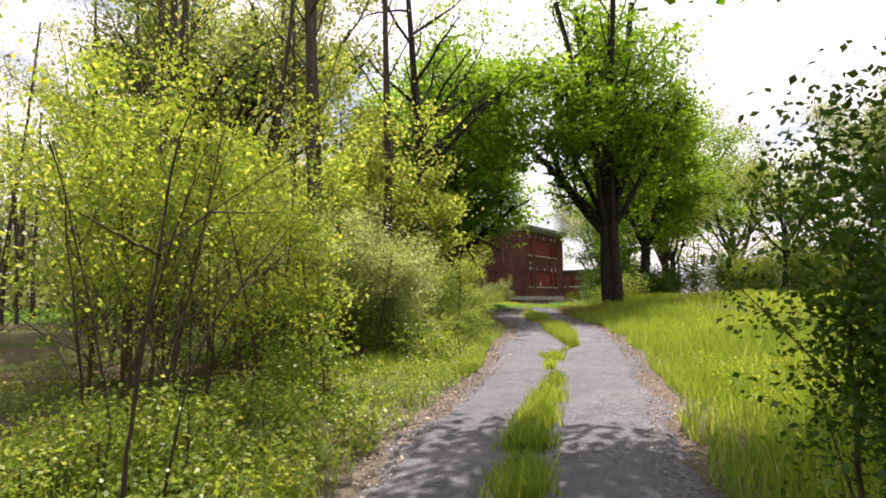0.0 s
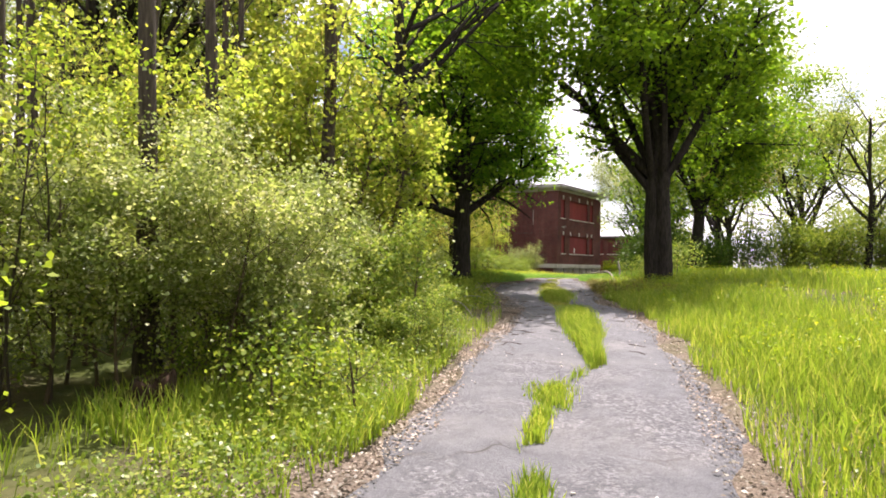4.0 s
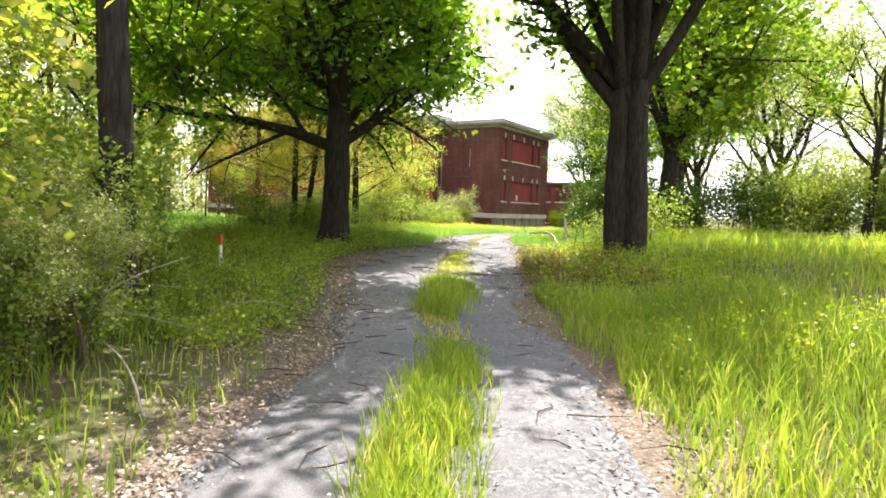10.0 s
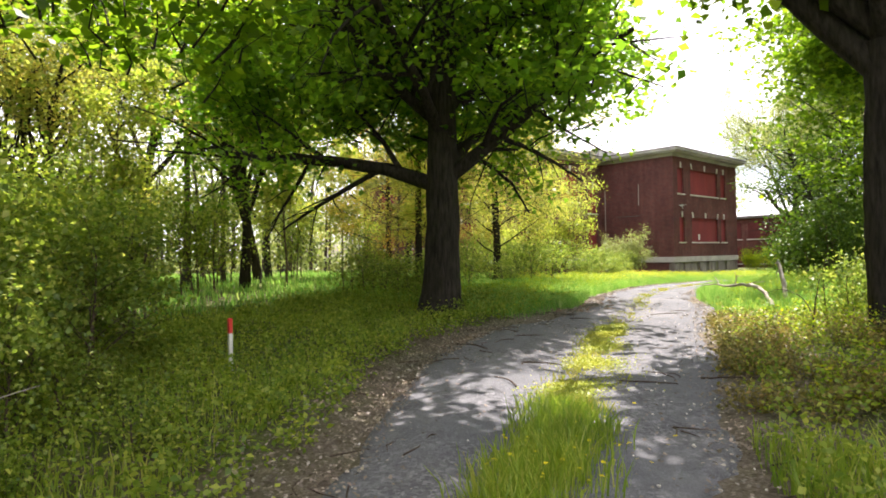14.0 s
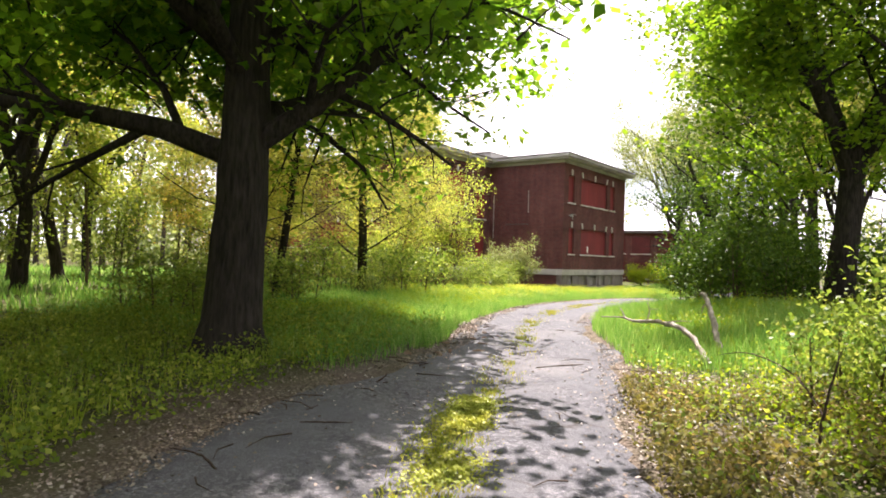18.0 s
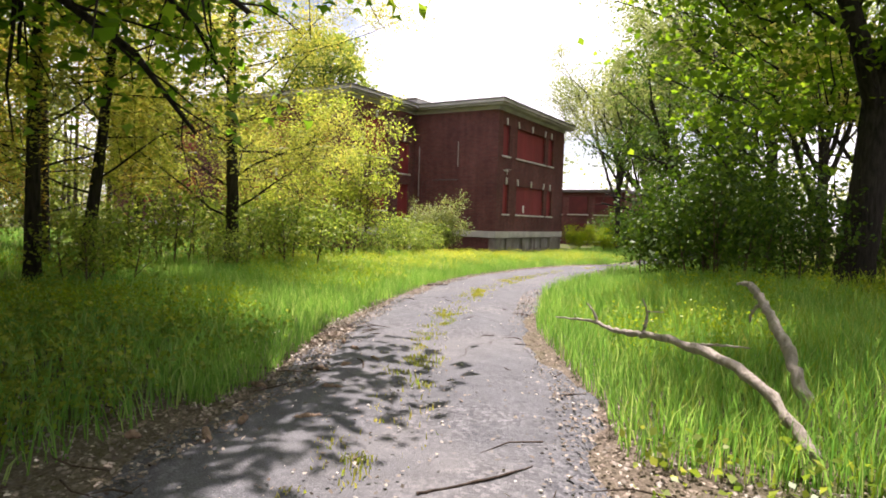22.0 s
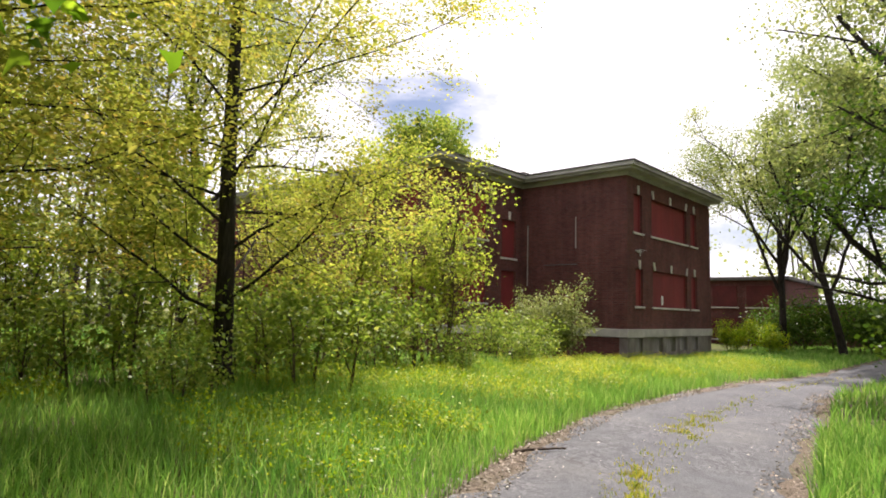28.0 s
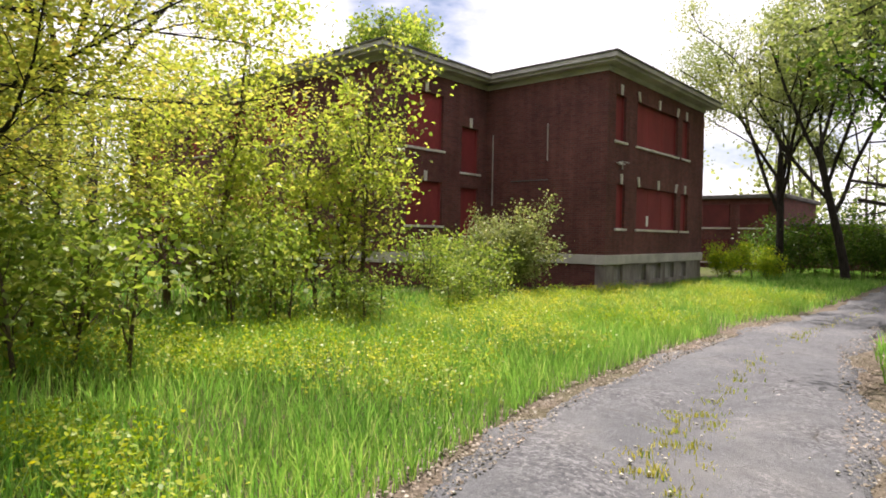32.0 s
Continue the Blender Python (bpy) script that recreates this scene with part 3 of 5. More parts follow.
earth = np_mesh("ground", v, f)
soil_mark = earth.color_attributes.new("bare_soil", "FLOAT_COLOR", "POINT")
soil_mark.data.foreach_set("color", np.stack([near, near, near, np.ones(len(near))], -1).astype(np.float32).ravel())
tagged(put("ground", earth, EARTH, smooth_faces=True), "bare earth and low green growth around the drive", "ground", kind="structure")

# the drive: two worn wheel tracks with ragged edges
ys = np.arange(-75, 45.01, 0.16)
us = np.linspace(0, 1, 25)
rag_l = 0.16 * np.sin(ys * 2.1) * np.sin(ys * 0.77 + 1) + rng.normal(size=len(ys)) * 0.05
rag_r = 0.18 * np.sin(ys * 1.7 + 2) * np.sin(ys * 0.6) + rng.normal(size=len(ys)) * 0.05
xl, xr = road_l(ys) + rag_l, road_r(ys) + rag_r
X = xl[:, None] + (xr - xl)[:, None] * us
Y = np.repeat(ys[:, None], len(us), 1)
rut = 0.035 - 0.03 * np.cos((us - 0.5) * 2 * np.pi * 2) * np.sin(us * np.pi)
Z = level(X, Y) + rut[None] * np.sin(us * np.pi)[None] ** 0.5 + rng.normal(size=X.shape) * 0.0025 + 0.012
Z[:, 0] -= 0.07
Z[:, -1] -= 0.07
m_, k_ = X.shape
i, j = np.meshgrid(np.arange(m_ - 1), np.arange(k_ - 1), indexing="ij")
f = np.stack([i * k_ + j, i * k_ + j + 1, (i + 1) * k_ + j + 1, (i + 1) * k_ + j], -1).reshape(-1, 4)
tagged(put("road", np_mesh("road", np.stack([X, Y, Z], -1).reshape(-1, 3), f), ASPHALT, smooth_faces=True), "old grey asphalt drive with cracked ragged edges", "road", kind="structure")


def road_z(x, y):
    return gz(x, y) + 0.03

# ---- the brick building ----
hall = thing("brick_building", 0, 0, -0.35, "abandoned two-storey dark red brick building with boarded windows", "building")
BASE, BELT0, BELT1, EAVE = -0.3, 0.66, 1.0, 7.30


def wall_with_holes(name, along, at, a0, a1, z0, z1, holes, mat, inward, depth=0.35):
    """An upright wall along 'x' or 'y' at a fixed place; holes are (a0, a1, z0, z1). The outer face lies at 'at'."""
    bm = bmesh.new()
    cuts_a = sorted({a0, a1, *[h[0] for h in holes], *[h[1] for h in holes]})
    cuts_z = sorted({z0, z1, *[h[2] for h in holes], *[h[3] for h in holes]})

    def place(a, z, d):
        return (at + inward * d, a, z) if along == "y" else (a, at + inward * d, z)

    vs = {}

    def vert(a, z, d):
        key = (round(a, 4), round(z, 4), d)
        if key not in vs:
            vs[key] = bm.verts.new(place(a, z, d))
        return vs[key]

    for p, q in zip(cuts_a, cuts_a[1:]):
        for s, u in zip(cuts_z, cuts_z[1:]):
            if any(h[0] <= p and q <= h[1] and h[2] <= s and u <= h[3] for h in holes):
                continue
            bm.faces.new([vert(p, s, 0), vert(q, s, 0), vert(q, u, 0), vert(p, u, 0)])
            bm.faces.new([vert(p, s, depth), vert(p, u, depth), vert(q, u, depth), vert(q, s, depth)])
    for h in holes + [(a0, a1, z0, z1)]:
        ring = [(h[0], h[2]), (h[1], h[2]), (h[1], h[3]), (h[0], h[3])]
        for (p, s), (q, u) in zip(ring, ring[1:] + ring[:1]):
            # side faces follow the grid lines
            cut = cuts_a if s == u else cuts_z
            lo, hi = (min(p, q), max(p, q)) if s == u else (min(s, u), max(s, u))
            pts = [c for c in cut if lo <= c <= hi]
            for c, e in zip(pts, pts[1:]):
                quad = [(c, s), (e, s)] if s == u else [(p, c), (p, e)]
                keys = [(round(a, 4), round(z, 4), d) for (a, z), d in ((quad[0], 0), (quad[1], 0), (quad[1], depth), (quad[0], depth))]
                if all(k in vs for k in keys):
                    try:
                        bm.faces.new([vs[k] for k in keys])
                    except ValueError:
                        pass
    bmesh.ops.recalc_face_normals(bm, faces=bm.faces)
    return part(name, bm, mat, hall)


def span(along, at, out, a0, a1, z0, z1, d0, d1, bevel=0.0):
    """A box on a wall: d0 to d1 metres outward of the face."""
    lo, hi = sorted((at + out * d0, at + out * d1))
    return boxed(lo, a0, z0, hi, a1, z1, bevel=bevel) if along == "y" else boxed(a0, lo, z0, a1, hi, z1, bevel=bevel)


def boarded_window(along, at, out, a0, a1, z0, z1, keys=1, mat=None, sill=True, seams=1):
    """A window opening closed with red painted boards, on a stone sill, under pale keystones."""
    frame_ob = part("window", span(along, at, out, a0, a1, z0, z1, -0.22, -0.16), BRICK if along == "x" else BRICK, hall)
    w = (a1 - a0) / seams
    for s in range(seams):
        part("board", span(along, at, out, a0 + s * w + 0.004, a0 + (s + 1) * w - 0.004, z0 + 0.005, z1 - 0.005, -0.16, -0.14, 0.004), mat or BOARD, frame_ob, "faded red painted board" if mat is None else "")
    for a in (a0, a1):
        part("frame", span(along, at, out, a - 0.002 if a == a0 else a - 0.06, a + 0.06 if a == a0 else a + 0.002, z0, z1, -0.14, -0.10), BOARD if mat is None else mat, frame_ob)
    if sill:
        part("sill", span(along, at, out, a0 - 0.1, a1 + 0.1, z0 - 0.09, z0 - 0.003, -0.1, 0.06, 0.01), STONE, frame_ob, "pale stone sill")
    if keys == 1:
        spots = [(a0 + a1) / 2]
    elif keys == 3:
        spots = [a0 + 0.12, (a0 + a1) / 2, a1 - 0.12]
    else:
        spots = []
    for k, a in enumerate(spots):
        bm = span(along, at, out, a - 0.07, a + 0.07, z1 + 0.0, z1 + 0.36, -0.02, 0.05, 0.008)
        c = 0.0 if keys == 1 or k == 1 else (-0.10 if k == 0 else 0.10)
        for vtx in bm.verts:
            high = (vtx.co.z - z1) / 0.36
            a_now = vtx.co.y if along == "y" else vtx.co.x
            moved = a + (a_now - a) * (0.8 + 0.35 * high) + c * (high - 0.3)
            if along == "y":
                vtx.co.y = moved
            else:
                vtx.co.x = moved
        part("keystone", bm, STONE, frame_ob, "pale stone keystone")
    return frame_ob


FRONT = [(0.62, 1.42, 5.0, 6.62, 1), (2.36, 6.32, 5.0, 6.62, 3), (6.82, 7.6, 5.0, 6.62, 1), (0.78, 1.46, 1.94, 3.5, 1), (2.45, 6.32, 1.94, 3.5, 3), (6.82, 7.6, 1.94, 3.5, 1)]
CELLAR = [(0.75, 1.4), (2.5, 3.45), (3.9, 4.85), (5.3, 6.25), (6.82, 7.6)]
holes = [h[:4] for h in FRONT]
wall_with_holes("wall_front", "y", 0.0, 0.0, 9.4, BELT1 - 0.01, EAVE, holes, BRICK, -1)
wall_with_holes("wall_foot", "y", 0.0, 0.0, 9.4, -0.75, BELT0 + 0.01, [(a, b, 0.0, 0.62) for a, b in CELLAR], FOOTING, -1)
for a0, a1, z0, z1, k in FRONT:
    boarded_window("y", 0.0, 1, a0, a1, z0, z1, k, seams=3 if k == 3 else 1)
for a, b in CELLAR:
    boarded_window("y", 0.0, 1, a, b, 0.0, 0.62, 0, GREY_BOARD, sill=False)
wall_with_holes("wall_return", "x", 0.0, -5.148, -0.352, BELT1 - 0.01, EAVE, [], BRICK, 1)
wall_with_holes("wall_return_foot", "x", 0.0, -5.148, -0.352, -0.75, BELT0 + 0.01, [], BRICK, 1)
STAIR = [(-4.44, -2.6, 4.65, 6.62, 1), (-1.53, -0.5, 3.98, 5.7, 1), (-1.53, -0.5, 1.05, 3.4, 0), (-4.44, -2.6, 1.94, 3.5, 1)]
wall_with_holes("wall_court", "y", -5.15, -5.6, 0.35, BELT1 - 0.01, EAVE, [s[:4] for s in STAIR], BRICK, -1)
wall_with_holes("wall_court_foot", "y", -5.15, -5.6, 0.35, -0.75, BELT0 + 0.01, [], BRICK, -1)
for a0, a1, z0, z1, k in STAIR:
    boarded_window("y", -5.15, 1, a0, a1, z0, z1, k)
LONG = [(-7.6, -6.4), (-10.8, -9.2), (-14.8, -11.2), (-18.4, -16.6), (-22.6, -20.8)]
LONG_H = [(a, b, z, z + 1.62) for a, b in LONG for z in (1.94, 5.0)]
wall_with_holes("wall_long", "x", -5.6, -25.0, -5.502, BELT1 - 0.01, EAVE, LONG_H, BRICK, 1)
wall_with_holes("wall_long_foot", "x", -5.6, -25.0, -5.502, -0.75, BELT0 + 0.01, [], BRICK, 1)
for a0, a1, z0, z1 in LONG_H:
    boarded_window("x", -5.6, -1, a0, a1, z0, z1, 1)
wall_with_holes("wall_back", "x", 9.4, -25.0, -0.352, -0.75, EAVE, [], BRICK, -1)
wall_with_holes("wall_end", "y", -25.0, -5.248, 9.048, -0.75, EAVE, [], BRICK, 1)
# belt course, in lengths butted at the corners
part("belt_course", boxed(-0.3, -0.06, BELT0, 0.06, 9.46, BELT1, bevel=0.012), CONCRETE, hall, "grey-white concrete belt course")
part("belt_course", boxed(-5.09, -0.06, BELT0, -0.303, 0.3, BELT1, bevel=0.012), CONCRETE, hall)
part("belt_course", boxed(-5.45, -5.66, BELT0, -5.093, -0.003, BELT1, bevel=0.012), CONCRETE, hall)
part("belt_course", boxed(-25.06, -5.66, BELT0, -5.453, -5.3, BELT1, bevel=0.012), CONCRETE, hall)
# raised brick bands at the outer corners
for cx, cy in ((0.0, 0.0), (0.0, 9.4), (-5.15, -5.6)):
    for k in range(13):
        z = BELT1 + 0.04 + k * 0.46
        sy = -1 if cy > 5 else 1
        a, b = sorted((cy - sy * 0.012, cy + sy * 0.5))
        part("quoin", boxed(cx - 0.5, a, z, cx + 0.012, b, z + 0.425, bevel=0.006), BRICK, hall)
# pipes and a strip on the side wall
part("pipe", span("x", 0.0, -1, -2.36, -2.32, 4.37, 5.72, 0.0, 0.04), PIPE, hall)
part("pipe", span("x", 0.0, -1, -4.84, -4.80, 2.77, 5.53, 0.0, 0.04), PIPE, hall)
part("ledge", span("x", 0.0, -1, -3.95, -2.3, 3.66, 3.70, 0.0, 0.03), ROOFING, hall)
bracket = part("wall_bracket", span("y", 0.0, 1, 0.9, 1.02, 4.16, 4.28, 0.0, 0.1, 0.01), TRIM, hall, "broken pale metal bracket on the front wall")
part("arm", span("y", 0.0, 1, 0.62, 1.3, 4.2, 4.235, 0.04, 0.07), TRIM, bracket)
part("arm", span("y", 0.0, 1, 1.1, 1.135, 4.02, 4.32, 0.03, 0.06), TRIM, bracket)
part("cable", span("y", 0.0, 1, 1.14, 1.75, 4.3, 4.318, 0.0, 0.02), TRIM, hall)
part("notice", span("y", 0.0, 1, 3.62, 3.84, 2.06, 2.46, -0.138, -0.134), PAPER, hall, "torn white paper notice")


def cornice(x0, y0, x1, y1):
    """The stepped eaves round a rectangle of walls, joined into rings."""
    for name, o0, o1, z0, z1, mat in (("frieze", -0.2, 0.05, EAVE - 0.02, EAVE + 0.16, TRIM), ("soffit", -0.2, 0.42, EAVE + 0.16, EAVE + 0.26, TRIM), ("gutter", 0.1, 0.55, EAVE + 0.262, EAVE + 0.42, TRIM), ("roof_edge", 0.0, 0.60, EAVE + 0.422, EAVE + 0.47, ROOFING)):
        bm = bmesh.new()
        box(bm, x1 + o0, y0 - o1, z0, x1 + o1, y1 + o1, z1)
        box(bm, x0 - o1, y0 - o1, z0, x0 - o0, y1 + o1, z1)
        box(bm, x0 - o0 + 0.001, y0 - o1, z0, x1 + o0 - 0.001, y0 - o0, z1)
        box(bm, x0 - o0 + 0.001, y1 + o0, z0, x1 + o0 - 0.001, y1 + o1, z1)
        part(name, bm, mat, hall)


def hip_roof(x0, y0, x1, y1, rise):
    bm = bmesh.new()
    z = EAVE + 0.44
    o = 0.55
    w, d = (x1 - x0) / 2 + o, (y1 - y0) / 2 + o
    run = min(w, d)
    cx, cy = (x0 + x1) / 2, (y0 + y1) / 2
    low = [bm.verts.new(p) for p in ((x0 - o, y0 - o, z), (x1 + o, y0 - o, z), (x1 + o, y1 + o, z), (x0 - o, y1 + o, z))]
    if w > d:
        a, b = bm.verts.new((x0 - o + run, cy, z + rise)), bm.verts.new((x1 + o - run, cy, z + rise))
        faces = [(low[0], low[1], b, a), (low[1], low[2], b), (low[2], low[3], a, b), (low[3], low[0], a)]
    else:
        a, b = bm.verts.new((cx, y0 - o + run, z + rise)), bm.verts.new((cx, y1 + o - run, z + rise))
        faces = [(low[0], low[1], a), (low[1], low[2], b, a), (low[2], low[3], b), (low[3], low[0], a, b)]
    for q in faces:
        bm.faces.new(q)
    bm.faces.new(low[::-1])
    return part("roof", bm, ROOFING, hall, "low dark hipped roof")


cornice(-24.9, -5.6, -5.15, 9.4)
cornice(-5.1, 0.0, 0.0, 9.4)
hip_roof(-24.9, -5.6, -5.15, 9.4, 1.5)
hip_roof(-7.5, 0.0, 0.0, 9.4, 0.75)
bm = boxed(-10.4, 3.7, EAVE + 0.9, -7.6, 6.1, EAVE + 1.75)
bmesh.ops.create_cone(bm, cap_ends=True, segments=4, radius1=2.05, radius2=0.25, depth=0.62, matrix=pose(-9.0, 4.9, EAVE + 2.08, 0, 0, 45))
part("roof_vent", bm, ROOF_METAL, hall, "pale grey metal roof housing")

# a lower brick wing far behind
annex = thing("brick_annex", 2, 26, -0.5, "low dark red brick annex with red boarded windows", "building")


def annex_part(name, bm, mat, label=""):
    ob = part(name, bm, mat, annex, label)
    ob.matrix_parent_inverse = annex.matrix_basis.inverted()
    return ob


for ob in hall.children:
    ob.matrix_parent_inverse = hall.matrix_basis.inverted()
annex_part("wall", boxed(-8.0, 24.0, -0.8, 0.0, 24.35, 4.3), BRICK)
annex_part("wall", boxed(-8.0, 24.36, -0.8, -7.65, 34.0, 4.3), BRICK)
annex_part("wall", boxed(-0.35, 24.36, -0.8, 0.0, 34.0, 4.3), BRICK)
annex_part("roof", boxed(-8.3, 23.6, 4.3, 0.3, 34.3, 4.55, bevel=0.03), ROOFING, "dark flat roof edge")
annex_part("wall", boxed(0.004, 26.0, -0.8, 4.6, 26.35, 2.5), BRICK)
annex_part("wall", boxed(4.25, 26.36, -0.8, 4.6, 34.0, 2.5), BRICK)
annex_part("roof", boxed(0.304, 25.7, 2.5, 4.9, 34.2, 2.7, bevel=0.03), ROOFING, "dark flat roof edge")
annex_part("wall", boxed(-7.64, 33.65, -0.8, 4.24, 34.0, 2.5), BRICK)
for k in range(3):
    a = -7.2 + k * 2.35
    for z in (0.1, 2.4):
        w = annex_part("window", boxed(a, 23.9, z, a + 1.7, 23.998, z + 1.5, bevel=0.01), OLD_BOARD, "red boarded window")
        annex_part("sill", boxed(a - 0.1, 23.86, z - 0.1, a + 1.8, 23.997, z - 0.004, bevel=0.01), STONE)

# ---- large trees ----
MAPLE = dict(levels=3, height=9.5, radius=0.37, taper=0.3, n=[17, 7, 5], ang=[56, 46, 45], len=[0.62, 0.55, 0.5], rad=[0.56, 0.5, 0.5], wob=[0.025, 0.10, 0.14, 0.16], up=[0.0, 0.04, -0.04, -0.08],
             leaves=68000, leaf=0.165, spread=0.36, form=LOBED, clear=2.6, flat=0.55, split=True, lead=True)
MAPLE["from"] = [0.27, 0.25, 0.3]


def variant(base, **k):
    d = dict(base)
    f0 = k.pop("start", None)
    d.update(k)
    if f0:
        d["from"] = f0
    return d


BROAD = variant(MAPLE, height=11.6, radius=0.37, n=[6, 11, 6], ang=[42, 50, 45], len=[0.30, 0.44, 0.5], up=[0, 0.03, -0.07, -0.12], inner=6, even=1.2, leaves=46000, leaf=0.15, spread=0.36, clear=2.55, skirt=4.1, shell=[(-2.7, 2.4, 8.1, 5.5, 5.1, 5.7, 620, 56), (2.4, 0.4, 5.2, 2.2, 2.0, 1.6, 26, 46), (-4.6, -0.6, 5.6, 3.4, 2.8, 1.5, 150, 52)], shell_leaf=0.16, bound=(-2.8, 1.4, 5.6, 5.8), start=[0.65, 0.12, 0.25],
                limbs=[(0.225, 205, 64, 6.2, 0.16), (0.235, 40, 46, 4.7, 0.16), (0.26, 112, 62, 6.6, 0.15), (0.31, 300, 60, 6.4, 0.12), (0.33, 250, 56, 5.2, 0.13), (0.42, 190, 55, 5.8, 0.11), (0.45, 70, 52, 5.0, 0.11), (0.5, 140, 48, 5.5, 0.10), (0.52, 25, 46, 3.8, 0.09), (0.55, 230, 45, 5.2, 0.09), (0.58, 100, 42, 5.0, 0.09), (0.6, 320, 48, 3.8, 0.08), (0.66, 350, 44, 3.6, 0.08), (0.5, 312, 58, 6.2, 0.09), (0.68, 170, 38, 4.4, 0.08), (0.36, 165, 52, 5.8, 0.14), (0.36, 78, 58, 6.6, 0.13)])
build_tree("maple_tree", 9.4, -28.1, "broad old maple with a dark forked trunk and dense green crown", "tree", 11, BROAD, BARK, LEAF_BROAD)
UPRIGHT = variant(MAPLE, lead=False, form=KITE, taper=0.74, height=3.9, radius=0.30, n=[5, 9, 5], len=[2.1, 0.40, 0.5], ang=[28, 52, 45], rad=[0.6, 0.35, 0.5], up=[0, 0.07, 0.03, -0.05], leaves=34000, leaf=0.14, clear=3.4, start=[0.72, 0.15, 0.3])
build_tree("maple_tree", 16.85, -27.2, "tall old maple with a thick black double trunk beside the field", "tree", 23, variant(UPRIGHT, stems=[(-0.17, -0.02), (0.17, 0.04)], n=[2, 10, 5], len=[2.3, 0.27, 0.5], leaves=19000, leaf=0.15, radius=0.29, clear=3.3, spread=0.36, shell=[(1.1, 1.0, 8.8, 3.0, 3.4, 5.2, 180, 48)], shell_leaf=0.15, bound=(0.7, 0.9, 3.5, 3.9), start=[0.8, 0.3, 0.3],
           limbs=[(0.88, 180, 38, 5.2, 0.17), (0.97, 100, 10, 10.5, 0.18), (0.92, 10, 26, 6.0, 0.14), (0.98, 270, 16, 9.6, 0.14), (0.96, 155, 17, 9.6, 0.13)]), BARK, LEAF_MAPLE)
build_tree("maple_tree", 14.95, -15.3, "forked maple with a black trunk above the bushes", "tree", 31, variant(UPRIGHT, height=4.2, radius=0.33, n=[5, 8, 5], len=[1.8, 0.5, 0.5], leaves=36000, clear=1.8, lean=(0.10, 0.02), shell=[(-0.2, 0.6, 7.0, 4.4, 4.0, 5.2, 320, 52)], shell_leaf=0.14, up=[0, 0.08, -0.03, -0.1], start=[0.7, 0.15, 0.3]), BARK, LEAF_MAPLE)
build_tree("maple_tree", 13.4, -36.4, "maple with a slim dark trunk at the thicket's edge", "tree", 41, variant(MAPLE, height=13.5, radius=0.20, n=[16, 6, 4], len=[0.27, 0.55, 0.5], form=KITE, leaves=12000, leaf=0.14, clear=3.6, skirt=3.9, shell=[(1.4, 5.1, 8.3, 3.9, 2.5, 2.6, 220, 56), (-2.2, 2.2, 4.7, 2.6, 2.2, 0.7, 50, 52)], shell_leaf=0.15, bound=(1.0, 4.2, 3.4, 3.6), limbs=[(0.38, 40, 52, 5.2, 0.08), (0.42, 65, 52, 6.0, 0.08), (0.46, 85, 50, 6.2, 0.07), (0.5, 55, 46, 5.6, 0.07), (0.54, 100, 44, 5.2, 0.06)]), BARK, LEAF_MAPLE)
OAK = dict(levels=2, height=11.0, radius=0.16, taper=0.2, n=[40, 10], ang=[76, 48], len=[0.40, 0.42], rad=[0.22, 0.45], wob=[0.015, 0.10, 0.14], up=[0.02, 0.03, 0.0], leaves=64000, leaf=0.062, spread=0.24, clear=0.7, flat=0.65, split=True)
OAK["from"] = [0.10, 0.2]
build_tree("oak_tree", 2.0, -18.35, "slender oak with tiered level branches and yellow-green spring leaves", "tree", 53, OAK, BARK, LEAF_OAK)
build_tree("oak_tree", -1.5, -21.0, "young oak with rusty yellow spring leaves", "tree", 54, variant(OAK, height=8.5, radius=0.13, n=[26, 8], leaves=18000), BARK, LEAF_RUST)
build_tree("oak_tree", 2.75, -22.4, "young oak with a leaning trunk and yellow-green leaves", "tree", 55, variant(OAK, height=8.5, radius=0.12, n=[26, 9], leaves=25000, leaf=0.075, lean=(0.1, 0.12), start=[0.18, 0.2]), BARK, LEAF_OAK)
build_tree("oak_tree", 3.3, -23.5, "young oak with a thin dark trunk and yellow-green leaves", "tree", 56, variant(OAK, height=9.0, radius=0.13, n=[26, 9], leaves=25000, leaf=0.075, start=[0.18, 0.2]), BARK, LEAF_OAK)
BUSHY = dict(levels=2, height=3.6, radius=0.045, taper=0.35, n=[9, 7], ang=[40, 45], len=[0.5, 0.5], rad=[0.5, 0.5], wob=[0.06, 0.10, 0.14], up=[0.05, 0.05, 0.0], leaves=9000, leaf=0.10, spread=0.2, sides=6, flat=0.45, stem_name="stem")
BUSHY["from"] = [0.15, 0.2]
YOUNG = variant(BUSHY, height=4.4, radius=0.05, n=[12, 6], len=[0.30, 0.5], ang=[42, 45], leaf=0.10, spread=0.2, form=LOBED)
build_tree("maple_sapling", 0.2, -11.8, "clump of young maples with bright yellow-green leaves", "tree", 61, variant(YOUNG, height=4.3, len=[0.42, 0.5], stems=[(0.15, 0.1), (-0.5, 0.4), (0.1, -0.5), (-1.1, -0.3), (0.5, 0.2)], leaves=20000, leaf=0.085, spread=0.22, gaps=0.9), STEM, LEAF_YOUNG)
build_tree("maple_sapling", -1.3, -14.4, "clump of young maples with bright yellow-green leaves", "tree", 62, variant(YOUNG, height=4.8, stems=[(0, 0), (0.8, 0.2), (-0.8, 0.4)], leaves=11000, leaf=0.08), STEM, LEAF_YOUNG)
